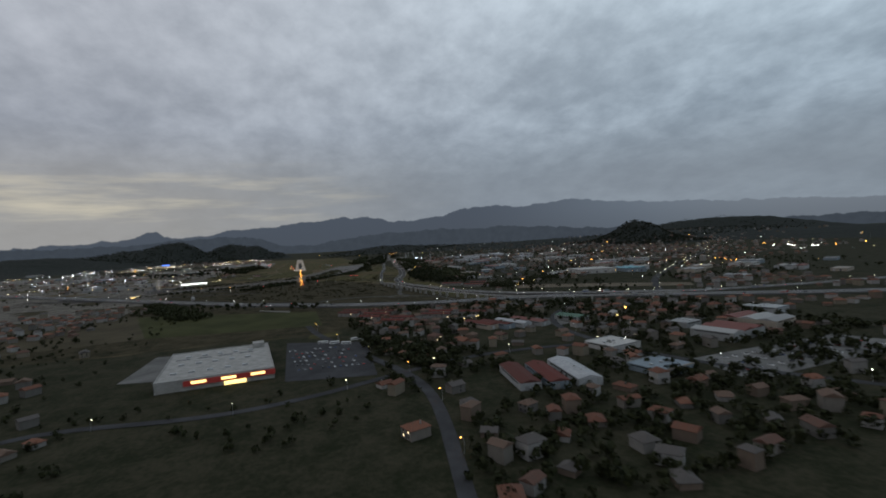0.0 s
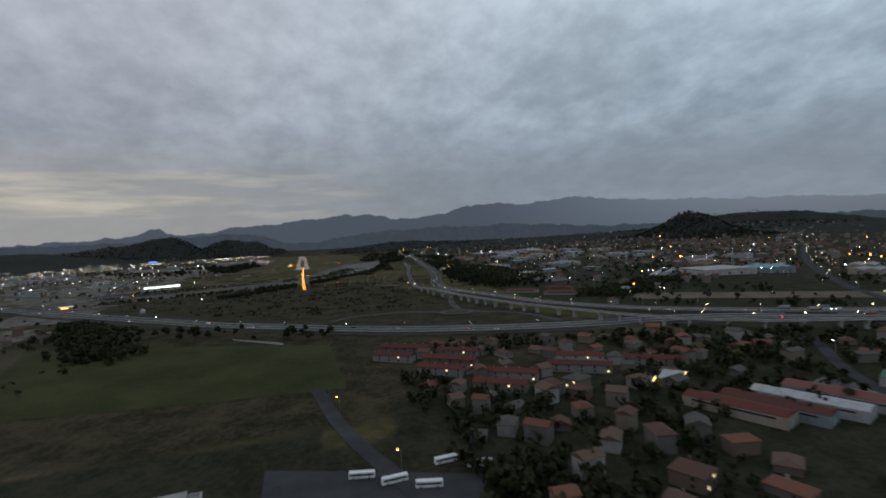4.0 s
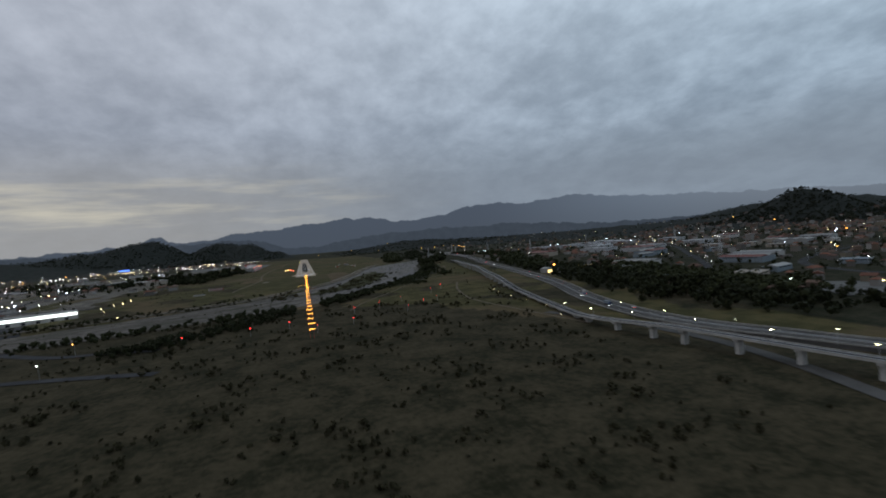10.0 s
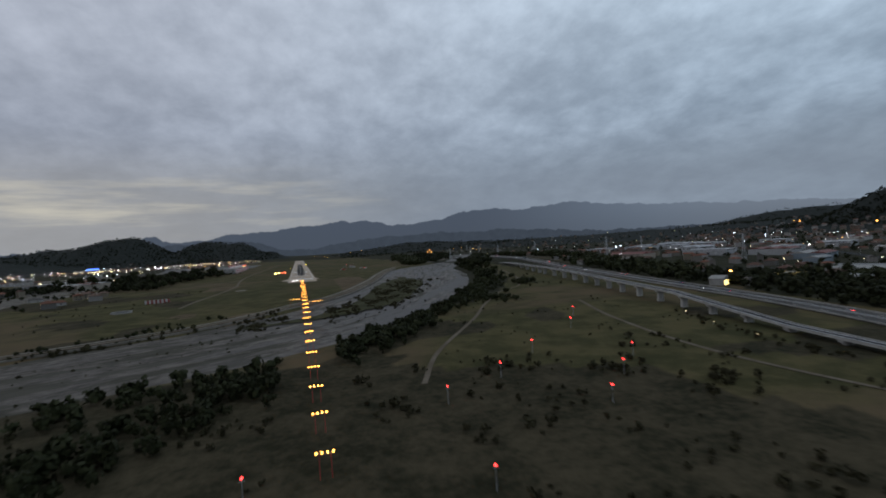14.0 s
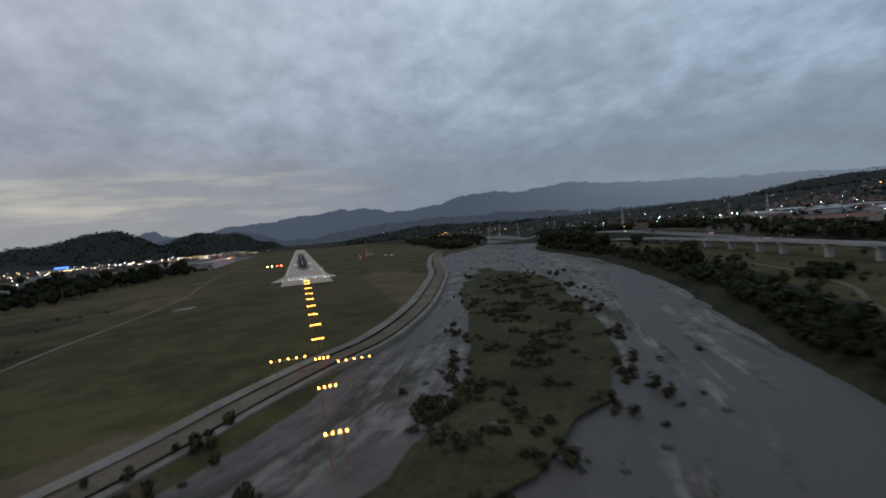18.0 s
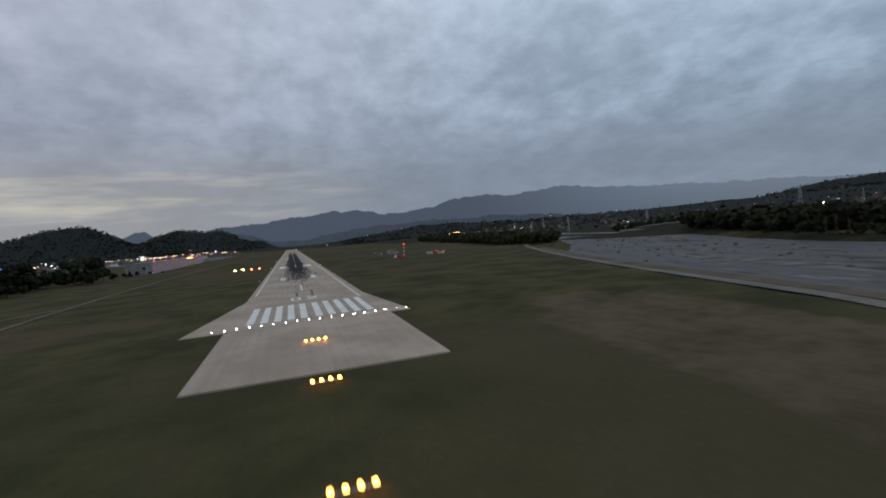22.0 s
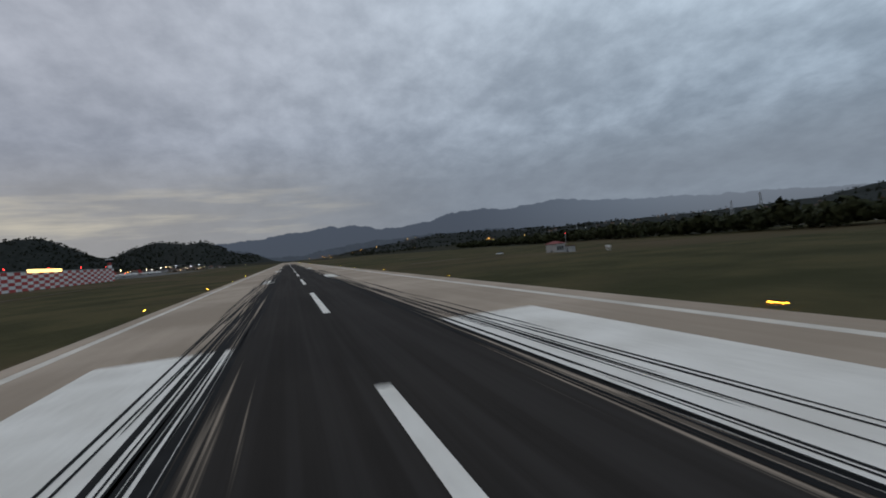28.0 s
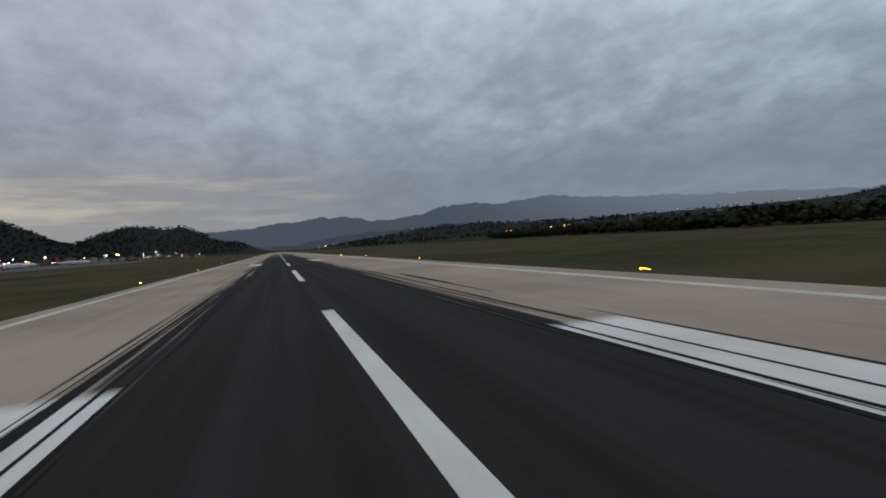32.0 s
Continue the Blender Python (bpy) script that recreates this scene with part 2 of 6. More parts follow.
def river_material():
    """Grey gravel beds with shallow braided water."""
    m, n, b = material("river", 0.6, 0.0, 0.12)
    p = place(n)
    flow = n.t.nodes.new("ShaderNodeUVMap").outputs[0]
    w = n.noise(n.scaled(flow, 1.0, 0.16, 1.0), 0.05, 5.0, 0.6, 0.8)
    g = n.math("ADD", n.math("MULTIPLY", n.noise(p, 0.12, 6.0, 0.7), 0.5), n.math("MULTIPLY", n.noise(n.scaled(flow, 1.0, 0.1, 1.0), 0.3, 5.0, 0.65), 0.5))
    wet = n.ramp(n.math("ADD", w, n.math("MULTIPLY", n.math("SUBTRACT", g, 0.5), 0.07)), 0.56, 0.47)
    stone = n.mix(n.ramp(g, 0.38, 0.62), (0.058, 0.051, 0.044), (0.205, 0.188, 0.168))
    # the lower reach is drier, with brown gravel and weed
    dry = n.ramp(n.sep(p)[0], 70.0, -90.0)
    wet = n.math("MULTIPLY", wet, n.math("SUBTRACT", 1.0, n.math("MULTIPLY", dry, 0.8)))
    stone = n.mix(n.math("MULTIPLY", dry, 0.7), stone, n.mix(n.ramp(g, 0.4, 0.6), (0.030, 0.026, 0.020), (0.108, 0.091, 0.074)))
    weed = n.ramp(n.math("ADD", n.noise(n.scaled(flow, 1.0, 0.22, 1.0), 0.05, 5.0, 0.65, 0.5), n.math("MULTIPLY", dry, 0.07)), 0.56, 0.63)
    stone = n.mix(n.math("MULTIPLY", weed, 0.8), stone, (0.038, 0.036, 0.023))
    n.put(b.inputs["Base Color"], n.mix(wet, stone, (0.076, 0.068, 0.061)))
    n.put(b.inputs["Roughness"], n.math("SUBTRACT", 0.88, n.math("MULTIPLY", wet, 0.33)))
    bump(n, b, n.math("MULTIPLY", g, n.math("SUBTRACT", 1.0, n.math("MULTIPLY", wet, 0.85))), 0.5, 0.6)
    return m


def asphalt(name, base, lane=0.0):
    m, n, b = material(name, 1.0, 0.0, 0.02)
    p = place(n)
    f = n.math("ADD", n.math("MULTIPLY", n.noise(p, 0.05, 4.0), 0.6), n.math("MULTIPLY", n.noise(p, 2.5, 4.0, 0.7), 0.4))
    lo, hi = [c * 0.75 for c in base], [c * 1.25 for c in base]
    n.put(b.inputs["Base Color"], n.mix(n.ramp(f, 0.35, 0.65), lo, hi))
    return m


def runway_material():
    """Pale worn concrete-asphalt; the touchdown zone is black with tyre rubber that frays out in long streaks."""
    m, n, b = material("runway_surface", 0.9, 0.0, 0.14)
    p = place(n)
    x, y, z = n.sep(p)
    fine = n.noise(p, 1.8, 5.0, 0.7)
    blot = n.noise(p, 0.05, 5.0, 0.6)
    long_grain = n.noise(n.com(n.math("MULTIPLY", x, 0.9), n.math("MULTIPLY", y, 0.012), 0.0), 1.0, 4.0, 0.6)
    base = n.mix(n.ramp(n.math("ADD", n.math("MULTIPLY", blot, 0.78), n.math("MULTIPLY", long_grain, 0.22)), 0.36, 0.66), (0.33, 0.262, 0.196), (0.46, 0.37, 0.285))
    k = n.math("ADD", 0.86, n.math("MULTIPLY", fine, 0.28))
    base = n.mix(1.0, base, n.com(k, k, k), "MULTIPLY")
    # rubber: width of the black lane grows and then thins out along the runway
    ax = n.math("ABSOLUTE", x)
    width = n.math("ADD", n.math("MULTIPLY", n.ramp(y, 205.0, 285.0), 5.6), n.math("MULTIPLY", n.ramp(y, 270.0, 420.0), 2.2))
    inside = n.math("SUBTRACT", width, ax)
    streak = n.noise(n.com(n.math("MULTIPLY", x, 2.6), n.math("MULTIPLY", y, 0.011), 7.0), 1.0, 3.0, 0.55)
    short = n.noise(n.com(n.math("MULTIPLY", x, 3.4), n.math("MULTIPLY", y, 0.05), 1.0), 1.0, 3.0, 0.5)
    level = n.math("ADD", n.math("MULTIPLY", inside, 0.16), n.math("SUBTRACT", n.math("ADD", n.math("MULTIPLY", streak, 1.1), n.math("MULTIPLY", short, 0.7)), 0.72))
    solid = n.math("MULTIPLY", n.ramp(level, 0.08, 0.30), n.ramp(width, 0.2, 3.0))
    fade = n.ramp(y, 1500.0, 800.0)
    early = n.math("MULTIPLY", n.ramp(n.math("ADD", short, n.math("MULTIPLY", n.ramp(y, 120.0, 300.0), 0.16)), 0.64, 0.70), n.math("MULTIPLY", n.ramp(ax, 10.5, 7.5), n.math("MULTIPLY", n.ramp(y, 30.0, 130.0), n.ramp(y, 420.0, 300.0))))
    rub = n.math("MULTIPLY", n.math("MAXIMUM", solid, n.math("MULTIPLY", early, 0.8)), fade)
    dark = n.mix(n.ramp(long_grain, 0.35, 0.65), (0.011, 0.011, 0.0115), (0.023, 0.0226, 0.023))
    n.put(b.inputs["Base Color"], n.mix(n.math("MULTIPLY", rub, 0.95), base, dark))
    n.put(b.inputs["Specular IOR Level"], n.math("SUBTRACT", 0.14, n.math("MULTIPLY", rub, 0.10)))
    bump(n, b, fine, 0.02, 0.4)
    return m


GRASS, RIVER, RUNWAY = ground_material(), river_material(), runway_material()
ASPHALT = asphalt("asphalt", (0.052, 0.052, 0.054))
OLD_ASPHALT = asphalt("worn_asphalt", (0.082, 0.079, 0.075))
HUT_WALL = mottled("dull_white_render", (0.30, 0.30, 0.29), (0.44, 0.43, 0.41), 0.3, 3.0, 0.8)
PALE_CONCRETE = mottled("pale_concrete", (0.26, 0.25, 0.235), (0.42, 0.41, 0.385), 0.15, 1.5, bump_d=0.02)
APRON = asphalt("apron_concrete", (0.135, 0.132, 0.126))
DIRT = mottled("dirt_track", (0.085, 0.068, 0.047), (0.155, 0.128, 0.095), 0.06, 0.8, spec=0.05)
GRAVEL_ROAD = mottled("pale_gravel_road", (0.125, 0.112, 0.092), (0.215, 0.195, 0.165), 0.06, 0.9, spec=0.06)
CONCRETE = mottled("concrete", (0.20, 0.195, 0.18), (0.34, 0.33, 0.31), 0.15, 1.5, bump_d=0.02)
WHITE_PAINT = mottled("white_marking", (0.66, 0.62, 0.55), (0.88, 0.84, 0.765), 0.25, 3.0, 0.85, spec=0.12)
LINE_PAINT = mottled("worn_line_paint", (0.50, 0.455, 0.385), (0.75, 0.69, 0.595), 0.25, 2.2, 0.7)
FIELD = mottled("mown_field", (0.026, 0.031, 0.012), (0.055, 0.055, 0.023), 0.02, 0.5, spec=0.03)
BARE_FIELD = mottled("stubble_field", (0.042, 0.036, 0.022), (0.075, 0.063, 0.041), 0.02, 0.5, spec=0.03)
ISLE = mottled("island_grass", (0.026, 0.028, 0.013), (0.066, 0.062, 0.032), 0.05, 0.6, spec=0.03)
LEAVES = mottled("leaves", (0.013, 0.016, 0.007), (0.036, 0.039, 0.016), 0.3, 1.8, 0.8, spread=0.3, spec=0.1)
HILL_LEAVES = mottled("hillside_leaves", (0.017, 0.020, 0.014), (0.038, 0.041, 0.027), 0.02, 0.4, 0.85, spec=0.05)
SCRUB = mottled("dry_scrub", (0.022, 0.021, 0.011), (0.058, 0.052, 0.028), 0.3, 1.8, 0.85, spread=0.25, spec=0.05)
BARK = mottled("bark", (0.06, 0.045, 0.03), (0.13, 0.10, 0.07), 1.5, 9.0)
METAL = mottled("galvanised_metal", (0.32, 0.33, 0.34), (0.50, 0.51, 0.52), 0.8, 6.0, 0.45, 0.7)
DARK_METAL = mottled("dark_metal", (0.05, 0.05, 0.055), (0.10, 0.10, 0.11), 0.8, 6.0, 0.5, 0.5)
RED = mottled("red_paint", (0.33, 0.035, 0.03), (0.48, 0.06, 0.05), 0.5, 4.0, 0.55)
WHITE = mottled("white_paint", (0.60, 0.60, 0.58), (0.80, 0.80, 0.79), 0.3, 3.0, 0.5)
TURQUOISE = mottled("turquoise_sheet_metal", (0.07, 0.20, 0.24), (0.11, 0.29, 0.33), 0.3, 3.0, 0.5)
GREEN_ROOF = mottled("green_sheet_metal", (0.06, 0.11, 0.08), (0.10, 0.16, 0.12), 0.3, 3.0, 0.7, spec=0.1)
FADED_RED = mottled("faded_red_paint", (0.16, 0.04, 0.035), (0.25, 0.07, 0.06), 0.5, 4.0, 0.7)
YELLOW = mottled("yellow_paint", (0.45, 0.28, 0.04), (0.60, 0.40, 0.07), 0.4, 3.0, 0.55)
WALLS = [(0.17, 0.155, 0.135), (0.22, 0.21, 0.195), (0.145, 0.11, 0.085), (0.19, 0.165, 0.125), (0.13, 0.122, 0.112), (0.31, 0.30, 0.285)]
ROOFS = [(0.14, 0.062, 0.042), (0.18, 0.08, 0.052), (0.11, 0.06, 0.046), (0.13, 0.085, 0.064), (0.095, 0.085, 0.08)]
HOUSE_WALL = tinted("rendered_wall", WALLS)
FAR_WALL = tinted("distant_rendered_wall", WALLS, island=True)
FAR_ROOF = tinted("distant_roof_tiles", ROOFS, dirt=0.5, island=True)
ROOF_TILE = tinted("roof_tiles", ROOFS, dirt=0.5)
SHED_WALL = tinted("sheet_metal_wall", [(0.34, 0.35, 0.35), (0.27, 0.275, 0.27), (0.40, 0.39, 0.37), (0.19, 0.23, 0.26), (0.32, 0.28, 0.23)], 0.6)
SHED_ROOF = tinted("sheet_metal_roof", [(0.25, 0.25, 0.245), (0.32, 0.32, 0.31), (0.19, 0.19, 0.19), (0.16, 0.06, 0.05), (0.28, 0.27, 0.25)], 0.55)
CAR_PAINT = tinted("car_paint", [(0.60, 0.60, 0.60), (0.03, 0.03, 0.035), (0.30, 0.31, 0.32), (0.35, 0.04, 0.035), (0.06, 0.09, 0.20), (0.70, 0.70, 0.68)], 0.3, 3.0, 0.1)
GLASS_DARK = mottled("dark_window_glass", (0.015, 0.018, 0.022), (0.03, 0.034, 0.04), 0.5, 3.0, 0.12, spec=0.6)
STONE = mottled("wet_stone", (0.035, 0.032, 0.030), (0.10, 0.092, 0.083), 0.8, 5.0, 0.7)
RUBBER = mottled("black_rubber", (0.010, 0.010, 0.010), (0.022, 0.022, 0.022), 1.0, 12.0, 0.85, spec=0.08)
L_WHITE = glow("white_lamp_glow", (1.0, 0.95, 0.80), 20.0)
L_COOL = glow("cool_lamp_glow", (0.72, 0.82, 1.0), 18.0)
L_WARM = glow("warm_lamp_glow", (1.0, 0.66, 0.30), 16.0)
L_ORANGE = glow("sodium_lamp_glow", (1.0, 0.33, 0.05), 18.0)
L_APPROACH = glow("approach_lamp_glow", (1.0, 0.38, 0.05), 15.0)
L_THRESHOLD = glow("threshold_lamp_glow", (1.0, 0.96, 0.84), 30.0)
PALE_METAL = mottled("dull_pale_metal", (0.26, 0.265, 0.27), (0.40, 0.405, 0.41), 0.3, 3.0, 0.7, spec=0.1)
L_EDGE = glow("edge_lamp_glow", (1.0, 0.42, 0.02), 60.0)
L_RED = glow("red_lamp_glow", (1.0, 0.035, 0.03), 9.0)
L_BLUE = glow("blue_sign_glow", (0.10, 0.22, 1.0), 3.0)
L_SIGN = glow("lit_panel", (0.95, 1.0, 0.95), 2.6)
L_SHOP = glow("lit_shop_window", (1.0, 0.72, 0.25), 2.4)
L_WINDOW = glow("lit_window", (1.0, 0.75, 0.42), 1.6)


# ---- land ----
# U: the whole place is built at this share of its true size, so that the flight keeps to the camera's top speed;
# all numbers below are true metres
def steps(v, pts):
    """Value at v on straight joints between pts (place, value)."""
    if v <= pts[0][0]:
        return pts[0][1]
    for (a, p), (b, q) in zip(pts, pts[1:]):
        if v <= b:
            return p + (q - p) * (v - a) / (b - a)
    return pts[-1][1]


PLAIN = [(-2500, -34), (-1700, -32), (-1000, -24), (-450, -11), (-330, -9), (-140, -3), (-60, -0.3), (0, -0.12)]
RIVER_LINE = [(720, 1300), (590, 900), (470, 580), (330, 290), (218, 95), (172, -92), (135, -200), (86, -290), (30, -385), (-45, -450), (-120, -488), (-210, -524), (-340, -566), (-620, -630), (-1300, -760), (-2700, -1050)]
RIVER_HALF = [45, 45, 50, 55, 60, 66, 68, 54, 54, 58, 56, 54, 52, 50, 50, 50]
# hills: x, y, radius across, radius along, height
HILLS = [(1890, 262, 150, 170, 106), (1900, 420, 420, 380, 34), (3000, 900, 900, 700, 78), (2300, 2000, 700, 900, 56), (1500, 2600, 500, 700, 40),
         (-1050, 2900, 235, 330, 172), (-1420, 2780, 330, 300, 112), (-760, 3450, 190, 300, 140), (-560, 3350, 170, 260, 90), (-400, 3120, 150, 260, 112), (-220, 3500, 130, 260, 56), (-1250, 4200, 500, 400, 140), (-1900, 2300, 500, 500, 110), (-2700, 1500, 700, 700, 120),
         (5200, 2300, 800, 700, 172), (4500, 2900, 700, 600, 135), (700, -1000, 170, 140, 9), (900, 3100, 500, 500, 70), (3300, -800, 700, 900, 70), (430, 60, 60, 130, 9), (450, 330, 60, 150, 8)]


def smooth_line(pts, step=12.0):
    """Points along a curve through pts."""
    p = [Vector((*a[:2], a[2] if len(a) > 2 else 0.0)) for a in pts]
    p = [2 * p[0] - p[1], *p, 2 * p[-1] - p[-2]]
    out = []
    for i in range(1, len(p) - 2):
        a, b, c, d = p[i - 1 : i + 3]
        k = max(2, int((c - b).length / step))
        for j in range(k):
            t = j / k
            out.append(0.5 * (2 * b + (c - a) * t + (2 * a - 5 * b + 4 * c - d) * t * t + (3 * b - a - 3 * c + d) * t ** 3))
    return [*out, p[-2]]


RIVER_PTS = smooth_line(RIVER_LINE, 15.0)
RIVER_XY = np.array([(p.x, p.y) for p in RIVER_PTS])
RIVER_W = np.interp(np.linspace(0, 1, len(RIVER_PTS)), np.linspace(0, 1, len(RIVER_HALF)), RIVER_HALF)


def river_depth(x, y):
    """1 in the river bed, 0 on its banks and beyond."""
    d = np.hypot(RIVER_XY[:, 0] - x, RIVER_XY[:, 1] - y)
    i = int(d.argmin())
    return min(1.0, max(0.0, (RIVER_W[i] + 10 - d[i]) / 14.0))


def dip(x, y):
    """The airfield falls away gently towards the far river."""
    return 5.0 * min(1.0, max(0.0, (x - 75) / 70)) * min(1.0, max(0.0, (y - 230) / 260))


def land(x, y):
    z = steps(y, PLAIN) - dip(x, y)
    if x < -60 and y > 150:
        z += 0.028 * min(-x - 60, 260) * min(1.0, (y - 150) / 500)
    for cx, cy, rx, ry, h in HILLS:
        q = ((x - cx) / rx) ** 2 + ((y - cy) / ry) ** 2
        if q < 9:
            z += h * math.exp(-q) * (1 + 0.16 * noise.noise((x / 90, y / 90, h)))
    if abs(x) > 240 or y < -500:
        z += 1.2 * noise.noise((x / 140, y / 140, 0.0)) * min(1.0, (abs(x) + max(0, -y - 500)) / 600)
    if -2700 < x < 800 and -1150 < y < 1300:
        z -= 3.2 * river_depth(x, y)
    return z


def over_water(x, y):
    """Level of a road: the land, carried level across the river bed."""
    return max(land(x, y), steps(y, PLAIN) - dip(x, y) - 0.3)


def mesh_of(name, verts, faces, smooth=False):
    me = bpy.data.meshes.new(name)
    me.from_pydata([(x * U, y * U, z * U) for x, y, z in verts], [], faces)
    if smooth:
        me.shade_smooth()
    me.update()
    return me


def part(name, me, mat, parent=None, label=""):
    """One mesh object, under a thing or a part where parent is given."""
    if not isinstance(me, bpy.types.Mesh):
        me = me.mesh(name)
    ob = new(name, me)
    if not me.materials:
        me.materials.append(mat)
    if parent is not None:
        ob.parent = parent
    if label:
        ob["label"] = label
    return ob


def at(x, y, z=None, turn=0.0, size=1.0):
    """A pose on the land (or at height z), turned about the upright."""
    z = land(x, y) if z is None else z
    return pose(x * U, y * U, z * U, 0, 0, turn) @ Matrix.Diagonal((size, size, size, 1))


def thing(name, label, category, group="", kind="", at=None):
    ob = new(name)
    tagged(ob, label, category, group, kind)
    if at is not None:
        ob.matrix_world = at
    return ob


class Geo:
    """Collects simple solids into one mesh."""

    def __init__(self):
        self.v, self.f = [], []

    def add(self, verts, faces):
        k = len(self.v)
        self.v += [tuple(v) for v in verts]
        self.f += [tuple(i + k for i in f) for f in faces]
        return self

    def box(self, x0, x1, y0, y1, z0, z1, taper=0.0):
        a, b = taper * (x1 - x0) / 2, taper * (y1 - y0) / 2
        return self.add([(x0, y0, z0), (x1, y0, z0), (x1, y1, z0), (x0, y1, z0), (x0 + a, y0 + b, z1), (x1 - a, y0 + b, z1), (x1 - a, y1 - b, z1), (x0 + a, y1 - b, z1)],
                        [(3, 2, 1, 0), (4, 5, 6, 7), (0, 1, 5, 4), (1, 2, 6, 5), (2, 3, 7, 6), (3, 0, 4, 7)])

    def tube(self, a, b, r0, r1=None, n=8):
        a, b = Vector(a), Vector(b)
        r1 = r0 if r1 is None else r1
        d = (b - a).normalized()
        u = d.orthogonal().normalized()
        w = d.cross(u)
        ring = [math.tau * i / n for i in range(n)]
        vs = [a + r0 * (math.cos(t) * u + math.sin(t) * w) for t in ring] + [b + r1 * (math.cos(t) * u + math.sin(t) * w) for t in ring]
        return self.add(vs, [(i, (i + 1) % n, n + (i + 1) % n, n + i) for i in range(n)] + [tuple(range(n))[::-1], tuple(range(n, 2 * n))])

    def dome(self, c, r, n=8, m=4, flat=1.0):
        vs = [(c[0] + r * math.sin(math.pi * j / m) * math.cos(math.tau * i / n), c[1] + r * math.sin(math.pi * j / m) * math.sin(math.tau * i / n), c[2] + flat * r * math.cos(math.pi * j / m)) for j in range(m + 1) for i in range(n)]
        return self.add(vs, [(j * n + i, (j + 1) * n + i, (j + 1) * n + (i + 1) % n, j * n + (i + 1) % n) for j in range(m) for i in range(n)])

    def gable(self, x0, x1, y0, y1, z0, z1, over=0.5, t=0.25, hip=0.0):
        """A pitched roof with thickness, ridge along y."""
        a, b, c, d, xm = x0 - over, x1 + over, y0 - over, y1 + over, (x0 + x1) / 2
        k = hip * (y1 - y0) / 2
        vs = [(a, c, z0), (b, c, z0), (b, d, z0), (a, d, z0), (xm, c + k, z1), (xm, d - k, z1)]
        vs += [(x, y, z + t) for x, y, z in vs]
        return self.add(vs, [(0, 3, 2, 1), (6, 10, 11, 9), (7, 8, 11, 10), (6, 7, 10), (8, 9, 11), (0, 1, 7, 6), (1, 2, 8, 7), (2, 3, 9, 8), (3, 0, 6, 9)])

    def mesh(self, name):
        return mesh_of(name, self.v, self.f)


def strip(name, pts, half, lift, mat, step=10.0, shift=0.0, height=None, thick=0.0, raw=None):
    """A road or bed that follows the land (or a given height) along a curve."""
    line = raw or smooth_line(pts, step)
    n = len(line)
    vs, fs = [], []
    for i, p in enumerate(line):
        d = (line[min(n - 1, i + 1)] - line[max(0, i - 1)]).normalized()
        s = Vector((d.y, -d.x, 0))
        h = half[min(len(half) - 1, int(i / n * len(half)))] if isinstance(half, (list, tuple)) else half
        for e in (-1.0, 1.0):
            q = p + s * (shift + e * h)
            z = (over_water(p.x, p.y) if height is None else height(p.x, p.y)) + lift
            vs.append((q.x, q.y, z))
    fs = [(2 * i, 2 * i + 1, 2 * i + 3, 2 * i + 2) for i in range(n - 1)]
    if thick:
        k = len(vs)
        vs += [(x, y, z - thick) for x, y, z in vs]
        fs += [(k + 2 * i + 2, k + 2 * i + 3, k + 2 * i + 1, k + 2 * i) for i in range(n - 1)]
        fs += [(2 * i + 2, k + 2 * i + 2, k + 2 * i, 2 * i) for i in range(n - 1)] + [(2 * i + 1, k + 2 * i + 1, k + 2 * i + 3, 2 * i + 3) for i in range(n - 1)]
    return part(name, mesh_of(name, vs, fs), mat)


def patch(name, corners, lift, mat, cell=14.0):
    """A four-cornered piece of ground cover laid on the land."""
    a, b, c, d = [Vector((*p, 0)) for p in corners]
    nu, nv = max(1, int((b - a).length / cell)), max(1, int((d - a).length / cell))
    vs = []
    for j in range(nv + 1):
        for i in range(nu + 1):
            u, v = i / nu, j / nv
            p = a * (1 - u) * (1 - v) + b * u * (1 - v) + c * u * v + d * (1 - u) * v
            vs.append((p.x, p.y, land(p.x, p.y) + lift))
    fs = [(j * (nu + 1) + i, j * (nu + 1) + i + 1, (j + 1) * (nu + 1) + i + 1, (j + 1) * (nu + 1) + i) for j in range(nv) for i in range(nu)]
    return part(name, mesh_of(name, vs, fs), mat)


